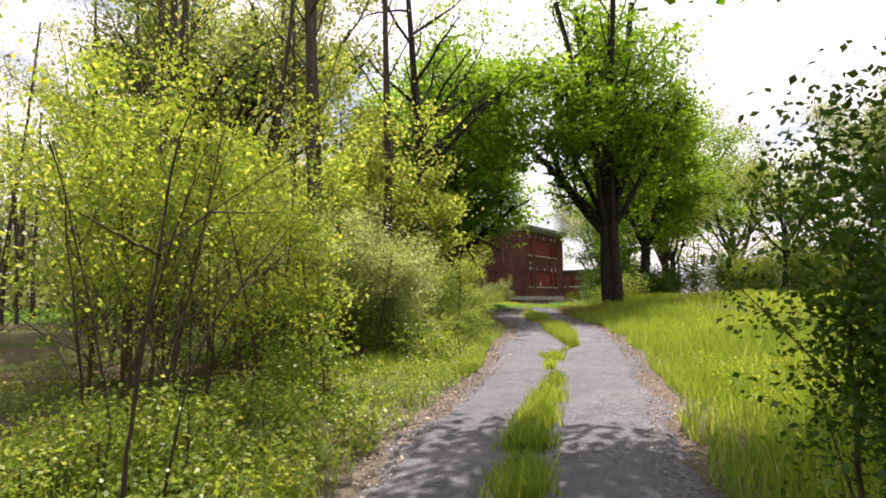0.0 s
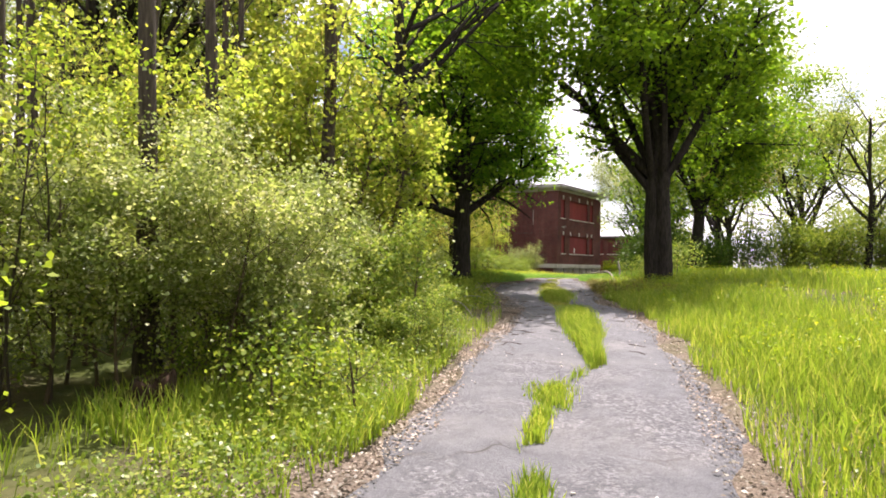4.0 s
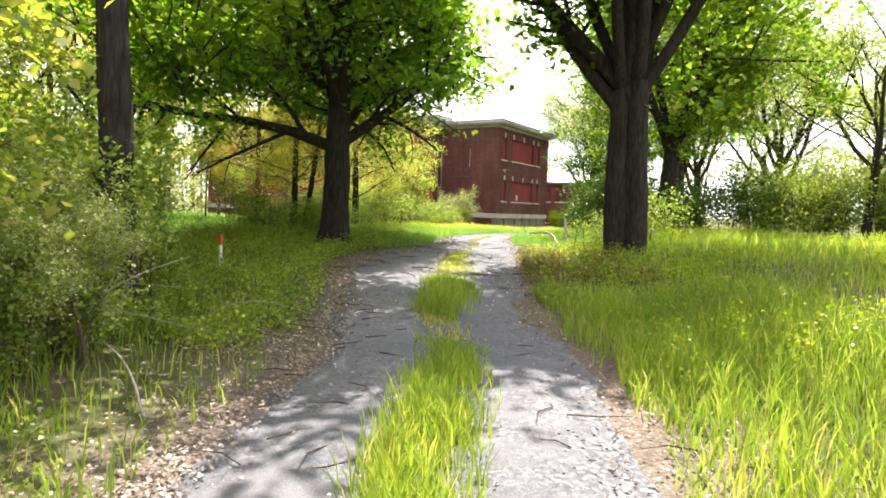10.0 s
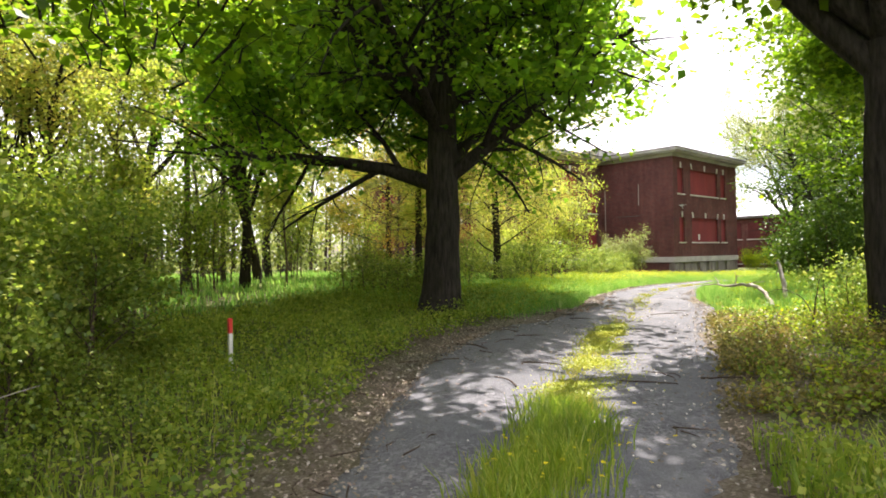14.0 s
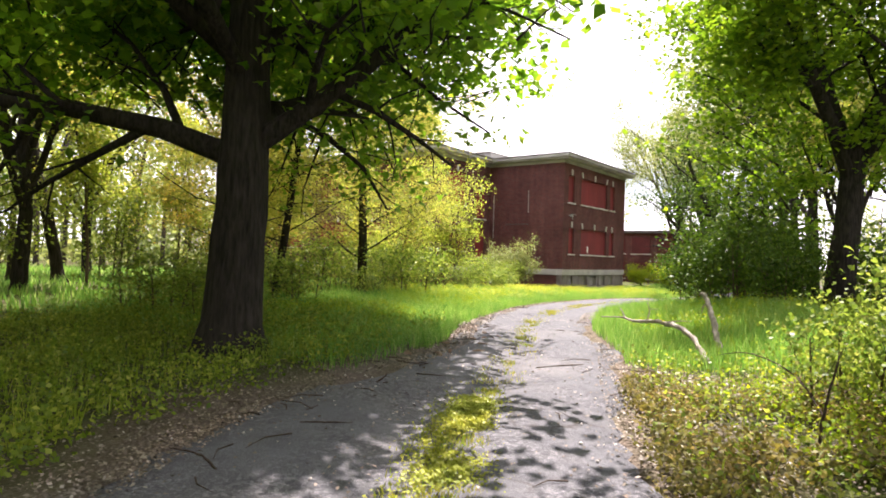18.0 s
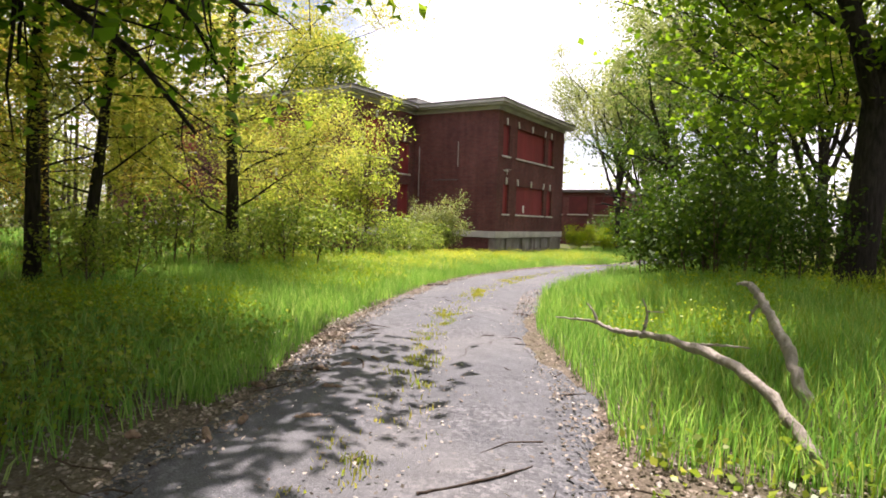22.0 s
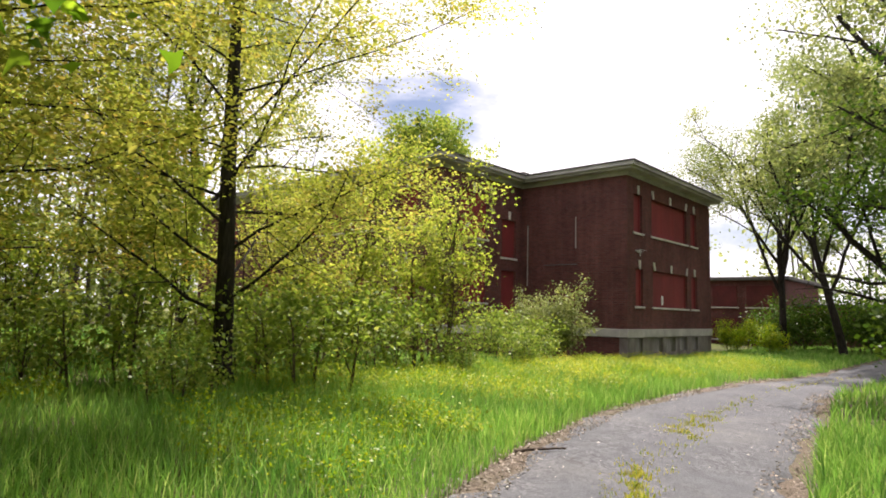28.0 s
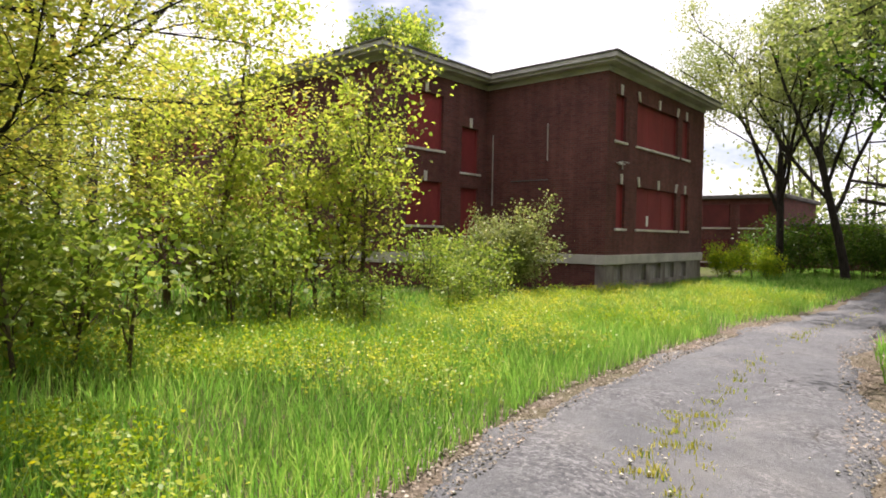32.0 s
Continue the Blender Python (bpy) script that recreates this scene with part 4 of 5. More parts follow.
build_tree("maple_sapling", 14.7, -39.7, "young maple with bright yellow leaves over the verge", "tree", 63, variant(YOUNG, height=5.2, radius=0.055, n=[15, 7], stems=[(0, 0), (0.5, 0.3), (-0.6, 0.3), (0.1, -0.6)], leaves=19000, leaf=0.092, spread=0.22, even=0.6, gaps=0.9, clear=0.8, form=KITE, verge=0.2), STEM, LEAF_YOUNG)
for x, y, q, turn in ((14.0, -41.3, 1.0, 140), (13.6, -42.9, 0.85, 250)):
    copy_thing(bpy.data.objects["maple_sapling.002"], pose(x, y, gz(x, y) - 0.05, 0, 0, turn) @ Matrix.Diagonal((q, q, q, 1)))

canopy = build_tree("maple_sapling", 11.4, -38.2, "slim understorey maple with a yellow-green crown", "tree", 64, variant(YOUNG, height=7.5, radius=0.06, n=[16, 6], len=[0.24, 0.5], ang=[55, 45], leaves=9000, leaf=0.105, spread=0.28, clear=1.6, start=[0.28, 0.2], form=KITE), STEM, LEAF_YOUNG)
UNDER = [(-2.6, -18.2, 0.7), (-4.2, -16.4, 0.7), (-3.4, -24.6, 0.85), (-6.5, -20.0, 0.8), (-1.0, -31.5, 0.9), (3.2, -36.4, 1.0), (-7.0, -15.0, 0.8)]
tagged(canopy, group="understorey maples")
for k, (x, y, q) in enumerate(UNDER):
    copy_thing(canopy, pose(x, y, gz(x, y) - 0.05, 0, 0, k * 83.0) @ Matrix.Diagonal((q, q, q, 1)))

# ---- shrubs ----
SHRUB = variant(BUSHY, height=1.9, radius=0.02, n=[6, 4], stems=[(0, 0), (0.45, 0.1), (-0.4, 0.3), (0.1, -0.45), (-0.35, -0.35)], leaves=3600, leaf=0.06, spread=0.17)


def copies(source, spots, group):
    tagged(source, group=group)
    for x, y, s, turn in spots:
        copy_thing(source, pose(x, y, gz(x, y) - 0.04, 0, 0, turn) @ Matrix.Diagonal((s, s, s * rng.uniform(0.85, 1.15), 1)))


grey = build_tree("butterfly_bush", 0.0, -5.1, "grey-green bush with pale upright flower spikes", "bush", 71, variant(SHRUB, height=1.9, n=[8, 5], ang=[40, 30], leaves=9000, leaf=0.085, up=[0.03, 0.12, 0.1]), STEM, LEAF_GREY)
copies(grey, [(-1.1, -5.5, 0.8, 140)], "grey-green bushes by the building")
pale = build_tree("flowering_shrub", 17.2, -44.7, "tall shrub with small pale leaves and whitish blossom", "bush", 72, variant(SHRUB, height=2.15, n=[10, 6], stems=[(0, 0), (0.6, 0.15), (-0.6, 0.35), (0.15, -0.6), (-0.5, -0.5), (0.5, 0.6)], ang=[48, 50], leaves=46000, leaf=0.048, spread=0.15, even=0.6, gaps=1.1, clear=0.45, verge=0.3), STEM, LEAF_PALE)
crown = max(pale.children, key=lambda ob: len(ob.data.vertices))
spots = np.empty(len(crown.data.vertices) * 3)
crown.data.vertices.foreach_get("co", spots)
spots = spots.reshape(-1, 3)
pick = np.random.default_rng(23)
spots = spots[pick.integers(0, len(spots), 700)]
v, f = leaves(pick, np.repeat(spots, 5, axis=0) + pick.normal(size=(3500, 3)) * 0.022, 0.026, 0.6)
put("blossom", np_mesh("blossom", v, f), BLOSSOM, pale, "small white blossom")
copies(pale, [(15.0, -38.2, 0.6, 65), (13.9, -37.4, 0.55, 310), (17.2, -43.9, 0.95, 120), (16.3, -42.5, 0.8, 20), (16.2, -46.0, 1.05, 230)], "flowering shrubs by the drive")
green = build_tree("shrub", 17.1, -41.4, "leafy green shrub at the edge of the thicket", "bush", 73, variant(SHRUB, height=1.3, n=[8, 5], stems=[(0, 0), (0.5, 0.1), (-0.45, 0.35), (0.15, -0.5), (-0.4, -0.4)], leaves=18000, leaf=0.052, spread=0.14, even=0.6, gaps=1.3, verge=0.3), STEM, LEAF_SHRUB)
copies(green, [(15.6, -42.2, 0.95, 50), (16.4, -40.0, 0.7, 160), (18.3, -42.0, 0.6, 20), (17.3, -42.6, 0.7, 310), (12.6, -37.4, 1.2, 70), (20.6, -53.6, 1.0, 200), (11.6, -36.3, 1.2, 190), (12.2, -38.9, 1.3, 320), (10.8, -35.2, 1.1, 30), (9.6, -34.6, 1.3, 140), (13.6, -38.3, 1.3, 200), (13.1, -36.9, 1.2, 75), (15.0, -39.0, 0.9, 15), (12.2, -35.9, 0.9, 250)], "shrubs of the thicket")
young = build_tree("shrub", 18.7, -47.6, "tall shrub with bright yellow-green spring leaves", "bush", 74, variant(SHRUB, height=2.9, radius=0.025, n=[9, 5], leaves=17000, leaf=0.058, spread=0.17, even=0.5, gaps=1.0), STEM, LEAF_SPRING)
copies(young, [(14.6, -44.6, 1.15, 75), (16.6, -48.6, 1.2, 190), (17.4, -52.0, 0.9, 310), (19.8, -56.2, 1.1, 20), (12.6, -41.2, 0.9, 260), (13.6, -51.6, 1.2, 130), (12.4, -46.4, 1.2, 10), (14.6, -47.4, 1.3, 55)], "yellow shrubs of the thicket")
low = build_tree("bramble", 19.2, -44.6, "low tangled bramble with dark green leaves", "bush", 75, variant(SHRUB, height=0.7, n=[4, 3], ang=[55, 50], leaves=1800, leaf=0.05, spread=0.14), STEM, LEAF_LOW)
spots = []
for k in range(22):
    y = -54.5 + k * 0.8 + rng.uniform(-0.3, 0.3)
    spots.append((float(road_l(y)) - rng.uniform(1.1, 2.8), y, rng.uniform(0.6, 1.2), rng.uniform(0, 360)))
copies(low, [p for p in spots if math.hypot(p[0] - 18.5, p[1] + 45.8) > 1.3] + [(13.6, -34.8, 0.6, 10), (12.6, -35.6, 0.8, 120), (14.0, -36.0, 0.6, 220)], "brambles along the drive")
dark = build_tree("shrub", 11.0, -12.6, "dense dark green bush under the trees", "bush", 76, variant(SHRUB, height=1.8, leaves=3600, leaf=0.09, spread=0.22), STEM, LEAF_DEEP)
copies(dark, [(11.3, -10.0, 1.15, 40), (14.0, -17.0, 0.8, 150), (12.9, -12.4, 1.6, 280), (12.6, -14.6, 1.2, 260), (11.8, -7.2, 1.1, 100), (3.2, 21.0, 1.0, 0), (6.2, 20.0, 1.2, 90), (16.4, -18.2, 0.75, 200), (15.8, -12.9, 1.2, 330), (17.6, -15.6, 1.0, 80), (11.8, -4.0, 1.2, 10), (10.6, 6.5, 1.2, 130), (11.5, 1.0, 1.4, 220), (5.4, 17.0, 1.0, 40)], "dark bushes under the trees")
copies(dark, [(2.2, 18.5, 1.5, 0), (4.4, 19.6, 1.9, 80), (0.4, 20.4, 1.5, 30), (8.6, 19.0, 1.7, 300), (6.6, 18.2, 1.5, 160), (24.0, -3.0, 1.6, 20), (27.0, -5.0, 1.8, 70), (30.0, -6.5, 1.6, 200), (33.0, -9.0, 1.9, 310), (20.5, -4.0, 1.4, 150), (36.5, -12.0, 1.7, 250), (39.5, -16.0, 1.8, 90), (25.5, -4.2, 1.3, 120), (31.6, -7.6, 1.4, 10)], "dark bushes under the trees")
build_tree("shrub", 25.42, -49.95, "dark ragged bush at the edge of the field", "bush", 79, variant(SHRUB, height=1.75, ang=[28, 40], n=[8, 5], stems=[(0, 0), (0.25, 0.1), (-0.2, 0.15), (0.05, -0.2), (0.4, -0.2)], leaves=14000, leaf=0.045, spread=0.13, verge=-0.3), STEM, LEAF_DEEP)
build_tree("maple_tree", 28.0, -47.6, "spreading maple whose branches hang over the drive", "tree", 47, variant(UPRIGHT, height=4.6, radius=0.26, n=[4, 7, 4], len=[1.2, 0.5, 0.5], ang=[50, 48, 45], leaves=26000, leaf=0.13, clear=4.3, spread=0.4, inner=2, shell=[(-5.3, 1.6, 7.8, 3.8, 2.0, 0.9, 64, 44)], limbs=[(0.9, 180, 56, 7.0, 0.16), (0.93, 150, 52, 7.0, 0.15), (0.95, 215, 54, 7.0, 0.15), (0.98, 120, 40, 6.0, 0.13), (0.85, 95, 66, 4.6, 0.10)]), BARK, LEAF_MAPLE)
mid = build_tree("shrub", 16.9, -25.2, "ragged green shrub at the foot of a tree", "bush", 77, variant(SHRUB, height=1.0, leaves=2100, leaf=0.07), STEM, LEAF_SHRUB)
copies(mid, [(16.0, -26.4, 0.7, 90), (1.2, -17.2, 1.3, 40), (3.6, -19.8, 0.8, 200), (-0.6, -16.6, 1.5, 20), (8.4, -27.4, 0.7, 60), (6.6, -26.6, 0.9, 140), (5.0, -26.9, 1.1, 250), (-2.4, -12.0, 1.4, 120), (2.2, -12.8, 0.8, 310), (-0.8, -8.0, 1.2, 170)], "ragged shrubs")
copies(mid, [(-1.8, -5.6, 1.1, 30), (2.0, -9.8, 0.8, 280), (12.0, -35.0, 0.5, 90), (3.0, -24.8, 1.0, 180), (0.2, -20.6, 1.0, 200), (3.0, -17.3, 1.4, 15), (0.6, -19.4, 1.4, 130), (4.4, -23.0, 1.1, 300), (1.6, -14.2, 1.2, 350), (-1.6, -12.9, 1.5, 45), (1.2, -8.6, 1.0, 150)], "ragged shrubs")
brush = build_tree("shrub", -3.4, -31.4, "large dark green shrub at the wood's edge", "bush", 80, variant(SHRUB, height=2.8, radius=0.03, n=[8, 5], leaves=4200, leaf=0.10, spread=0.3), STEM, LEAF_LOW)
copies(brush, [(-2.4, -28.4, 1.1, 40), (-5.6, -31.0, 1.2, 90), (2.6, -36.0, 1.0, 200), (5.8, -35.2, 0.9, 260), (-7.6, -25.6, 1.1, 300), (-1.6, -35.0, 1.3, 20), (-11.0, -29.0, 1.3, 130), (-5.0, -19.4, 0.9, 60), (7.4, -36.8, 0.9, 170), (8.4, -34.0, 0.8, 110), (9.6, -36.6, 0.8, 330), (10.3, -35.4, 0.75, 60), (11.4, -36.6, 0.7, 150), (-9.6, -21.0, 1.1, 220)], "brush at the wood's edge")
bare = build_tree("bare_shrub", 19.6, -50.4, "tall shrub of thin grey stems with few leaves", "bush", 84, variant(SHRUB, height=3.2, radius=0.016, n=[9, 5], ang=[38, 42], wob=[0.07, 0.1, 0.14], stems=[(0, 0), (0.3, 0.1), (-0.3, 0.2), (0.1, -0.3)], leaves=700, leaf=0.05, spread=0.1), BARK_GREY, LEAF_SPRING)
copies(bare, [(18.5, -48.9, 0.9, 80), (16.8, -46.0, 0.9, 300), (19.2, -52.6, 1.1, 30), (17.6, -51.2, 1.15, 140)], "bare shrubs of the thicket")
hedge = []
for k in range(30):
    u = k / 29
    hedge.append((17.0 + 32 * u + rng.uniform(-1, 1), -6.0 + 4 * math.sin(u * 5) - 16 * u + rng.uniform(-2.5, 2.5), rng.uniform(0.9, 1.5), rng.uniform(0, 360)))
copies(brush, hedge, "brush beyond the field")
reed = build_tree("shrub", 0.9, 10.6, "pale green bush beside the building's corner", "bush", 78, variant(SHRUB, height=1.3, ang=[22, 25], leaves=5000, leaf=0.08), STEM, LEAF_WEED)
copies(reed, [(1.9, 12.4, 1.0, 70)], "bushes by the corner")

# ---- woods ----
BARE = dict(levels=2, height=13.0, radius=0.12, taper=0.3, n=[9, 3], ang=[36, 40], len=[0.22, 0.5], rad=[0.3, 0.5], wob=[0.025, 0.08, 0.12], up=[0.02, 0.08, 0.04], leaves=1500, leaf=0.15, spread=0.4, sides=7, clear=2.5)
BARE["from"] = [0.35, 0.3]
woods = [build_tree("forest_tree", x, y, "tall thin grey forest tree just coming into leaf", "tree", 81 + k, variant(BARE, height=12.0 + k, leaf=0.10, leaves=(250, 500, 700)[k], radius=(0.10, 0.15, 0.12)[k]), BARK_GREY, (LEAF_OAK, LEAF_OAK, LEAF_SHRUB)[k]) for k, (x, y) in enumerate([(13.1, -43.1), (14.9, -40.6), (14.5, -42.4)])]
build_tree("forest_tree", 16.2, -44.4, "tall slim maple whose leafy crown leans over the drive", "tree", 86, variant(BARE, height=13.0, radius=0.13, n=[10, 4], len=[0.24, 0.5], leaves=4200, leaf=0.10, clear=5.0, spread=0.34, start=[0.5, 0.3], limbs=[(0.55, 340, 55, 4.8, 0.05), (0.6, 20, 50, 5.0, 0.05), (0.66, 300, 50, 4.6, 0.05), (0.72, 0, 42, 4.6, 0.045), (0.8, 330, 40, 4.0, 0.04)]), BARK_GREY, LEAF_SPRING)
spots = [(8.9, -42.5), (11.4, -44.6), (12.0, -40.2), (10.2, -39.4), (13.0, -45.4)]
for k in range(40):
    y = rng.uniform(-66, -36)
    spots.append((float(road_l(y)) - rng.uniform(6.0, 26), y))
spots += [(rng.uniform(-40, -6), rng.uniform(-38, -14)) for k in range(12)]
for k, (x, y) in enumerate(spots):
    s = rng.uniform(0.75, 1.2)
    tagged(woods[k % 3], group="forest trees")
    copy_thing(woods[k % 3], pose(x, y, gz(x, y) - 0.05, 0, 0, rng.uniform(0, 360)) @ Matrix.Diagonal((s, s, s, 1)))
LEAFY = dict(levels=3, height=4.5, radius=0.2, taper=0.7, n=[6, 6, 4], ang=[34, 40, 42], len=[1.15, 0.6, 0.5], rad=[0.6, 0.5, 0.5], wob=[0.05, 0.1, 0.14, 0.14], up=[0.02, 0.1, 0.03, 0.0], leaves=13000, leaf=0.12, spread=0.36, clear=1.3)
LEAFY["from"] = [0.45, 0.25, 0.3]
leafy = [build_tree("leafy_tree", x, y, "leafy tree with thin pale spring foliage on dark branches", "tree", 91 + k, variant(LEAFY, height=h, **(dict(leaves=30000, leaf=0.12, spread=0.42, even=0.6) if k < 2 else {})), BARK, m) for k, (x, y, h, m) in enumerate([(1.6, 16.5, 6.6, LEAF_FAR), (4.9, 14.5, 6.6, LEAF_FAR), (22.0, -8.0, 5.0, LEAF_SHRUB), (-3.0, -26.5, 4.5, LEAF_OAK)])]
for k, (x, y, s) in enumerate([(10.5, 10.0, 1.2), (12.5, 2.0, 1.25), (17.0, 8.0, 1.2), (14.5, -4.0, 1.0), (35.0, -14.0, 1.0), (33.0, 6.0, 1.2), (18.0, 0.0, 1.2), (8.5, 20.0, 1.3), (29.0, 0.0, 1.2), (-9.0, -29.0, 1.1), (-12.0, -21.0, 1.0), (-5.0, -33.0, 1.0), (-16.0, -30.0, 1.2), (-9.0, -14.0, 0.9), (-33.0, 20.0, 1.2), (-3.0, -36.0, 1.0), (5.5, -39.5, 1.0), (-7.0, -24.0, 1.0), (26.0, 14.0, 1.3), (5.6, -37.8, 1.4), (1.0, -37.6, 1.1)]):
    src = leafy[2] if k > 18 else leafy[0] if k == 7 else leafy[k % 4]
    tagged(src, group="pale leafy trees")
    copy_thing(src, pose(x, y, gz(x, y) - 0.05, 0, 0, k * 67.0) @ Matrix.Diagonal((s, s, s, 1)))

build_tree("leafy_tree", -24.0, 12.8, "tall dense green tree rising behind the hall's roof", "tree", 97, variant(LEAFY, height=7.4, radius=0.3, leaves=16000, leaf=0.2, spread=0.4, shell=[(0.0, 0.0, 15.0, 4.4, 4.4, 4.0, 200, 50)], shell_leaf=0.24), BARK, LEAF_SHRUB)
build_tree("leafy_tree", 11.6, -9.3, "low branched tree with fine dark green leaves down to the grass", "tree", 96, variant(LEAFY, height=3.0, radius=0.16, n=[8, 7, 5], ang=[48, 44, 42], len=[1.25, 0.5, 0.5], leaves=17000, leaf=0.085, spread=0.3, clear=0.3, start=[0.2, 0.2, 0.3]), BARK, LEAF_DEEP)

# far woods all round, too many to count
r = np.random.default_rng(5)
trunks, crowns = [], []
for k in range(560):
    a = r.uniform(0, 2 * np.pi)
    d = r.uniform(34, 82)
    x, y = 10 + d * math.cos(a), -20 + d * math.sin(a)
    if (-27 < x < 16 and -8 < y < 36) or (x > 14 and d < 46):
        continue
    h = r.uniform(8, 15)
    z = gz(x, y)
    trunks.append(tube([(x, y, z - 0.1), (x + r.normal() * 0.3, y, z + h * 0.5), (x + r.normal() * 0.6, y + r.normal() * 0.5, z + h)], [0.17, 0.12, 0.03], 5))
    for q in range(6):
        c = r.normal(size=(46, 3)) * np.array([1.0, 1.0, 0.6]) + (x + r.normal() * 1.6, y + r.normal() * 1.6, z + h * r.uniform(0.25, 1.0))
        crowns.append(c[c[:, 2] > z + 0.3])
    low_c = r.normal(size=(90, 3)) * np.array([2.4, 2.4, 0.8]) + (x, y, z + 1.2)
    crowns.append(low_c[low_c[:, 2] > z])
v, f = joined(trunks)
far = thing("far_woods", 10, -20, -0.5, "distant belt of mixed woods in spring leaf", "woods", kind="stuff")
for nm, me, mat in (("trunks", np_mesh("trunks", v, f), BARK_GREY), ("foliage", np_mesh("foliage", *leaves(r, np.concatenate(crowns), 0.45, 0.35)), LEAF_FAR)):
    ob = put(nm, me, mat, far, kind="stuff")
    ob.matrix_parent_inverse = far.matrix_basis.inverted()

# ---- grass ----
def blades(r, x, y, h, w, z=None):
    """Bent blades of grass, three triangles each."""
    n = len(x)
    z = level(x, y) if z is None else z
    a = r.uniform(0, 2 * np.pi, n)
    bend = r.uniform(0.1, 0.6, n) * h
    b = r.uniform(0, 2 * np.pi, n)
    side = np.stack([np.cos(a) * w / 2, np.sin(a) * w / 2, np.zeros(n)], -1)
    ox, oy = np.cos(b) * bend, np.sin(b) * bend
    base = np.stack([x, y, z - 0.01], -1)
    m1 = base + np.stack([ox * 0.3, oy * 0.3, h * 0.58], -1)
    top = base + np.stack([ox, oy, h], -1)
    v = np.stack([base - side, base + side, m1 + side * 0.8, m1 - side * 0.8, top], 1).reshape(-1, 3)
    k = np.arange(n)[:, None] * 5
    f = np.concatenate([k + [0, 1, 2], k + [0, 2, 3], k + [3, 2, 4]], 1).reshape(-1, 3)
    return v, f


def sow(r, n, x0, x1, y0, y1, keep):
    x, y = r.uniform(x0, x1, n), r.uniform(y0, y1, n)
    k = keep(x, y)
    return x[k], y[k]


def clumpy(x, y, s=1.0):
    return 0.5 + 0.25 * np.sin(x * 1.9 * s + 2.1 * np.sin(y * 0.7 * s)) + 0.25 * np.sin(y * 2.3 * s + 1.7 * np.sin(x * 0.9 * s))


r = np.random.default_rng(17)


def lawn(name, label, mat, sets):
    v, f = joined([blades(r, x, y, h, w) for x, y, h, w in sets])
    return tagged(put(name, np_mesh(name, v, f), mat), label, "grass", kind="stuff")


def along(r, n, y0, y1, d0, d1, left, power=1.0):
    """Random places beside the drive, d0 to d1 metres from its edge."""
    y = r.uniform(y0, y1, n)
    d = d0 + (d1 - d0) * r.uniform(0, 1, n) ** power
    return (road_l(y) - d / 0.87 if left else road_r(y) + d / 0.87), y


def right_of(x, y):
    return (x - road_r(y)) * 0.87


def left_of(x, y):
    return (road_l(y) - x) * 0.87


sets = []
x, y = sow(r, 150000, 9, 34, -56, -15, lambda x, y: (right_of(x, y) > 0.12 + 0.5 * r.uniform(0, 1, len(x)) ** 2) & (right_of(x, y) < 7) & ((y < -32) | (y > -25.2) | (right_of(x, y) > 1.9) | (r.uniform(0, 1, len(x)) < 0.12)) & (r.uniform(0, 1, len(x)) < 0.55 + 0.45 * clumpy(x, y)) & (r.uniform(0, 1, len(x)) < 1.2 - right_of(x, y) / 9))
sets.append((x, y, r.uniform(0.16, 0.40, len(x)) * (0.5 + 0.55 * smooth(0.2, 1.6, right_of(x, y))), r.uniform(0.009, 0.02, len(x))))
x, y = sow(r, 60000, 12, 60, -60, 15, lambda x, y: right_of(x, y) > 4.5)
sets.append((x, y, r.uniform(0.22, 0.5, len(x)), r.uniform(0.03, 0.06, len(x))))
x, y = along(r, 52000, -50, -32, 0.05, 2.8, False)
k = (r.uniform(0, 1, len(x)) < 0.35 + 0.65 * clumpy(x, y, 0.9)) & (right_of(x, y) > 0.02 + 0.34 * clumpy(x * 1.3, y * 1.3) ** 1.5)
x, y = x[k], y[k]
sets.append((x, y, r.uniform(0.16, 0.42, len(x)) * (0.6 + 0.4 * smooth(0.1, 1.0, right_of(x, y))), r.uniform(0.008, 0.016, len(x))))
lawn("field_grass", "tall sunlit yellow-green grass beside the drive", GRASS, sets)
sets = []
x, y = sow(r, 170000, -2, 13, -28, 3, lambda x, y: (left_of(x, y) > 0.2 + 0.5 * r.uniform(0, 1, len(x)) ** 2) & ((x > 0.2) | (y < -6)) & (r.uniform(0, 1, len(x)) < 0.45 + 0.55 * clumpy(x, y, 0.7)) & (r.uniform(0, 1, len(x)) < 1.15 - left_of(x, y) / 9))
sets.append((x, y, r.uniform(0.14, 0.36, len(x)), r.uniform(0.007, 0.015, len(x))))
x, y = along(r, 70000, -26, -8, 0.1, 5.0, True, 1.3)
k = r.uniform(0, 1, len(x)) < 0.35 + 0.65 * clumpy(x, y, 1.1)
x, y = x[k], y[k]
sets.append((x, y, r.uniform(0.12, 0.32, len(x)), r.uniform(0.005, 0.011, len(x))))
x, y = sow(r, 16000, 8.6, 13, -20, 22, lambda x, y: (right_of(x, y) > 0.15))
sets.append((x, y, r.uniform(0.14, 0.38, len(x)), r.uniform(0.014, 0.028, len(x))))
x, y = sow(r, 14000, 0.3, 6.6, 2, 24, lambda x, y: (left_of(x, y) > 0.2))
sets.append((x, y, r.uniform(0.12, 0.3, len(x)), r.uniform(0.02, 0.035, len(x))))
x, y = sow(r, 26000, -25, 5, -40, -8, lambda x, y: (left_of(x, y) > 5))
sets.append((x, y, r.uniform(0.15, 0.35, len(x)), r.uniform(0.03, 0.05, len(x))))
x, y = sow(r, 62000, 9.5, 17, -25.2, -14, lambda x, y: (right_of(x, y) > 0.1) & (right_of(x, y) < 4))
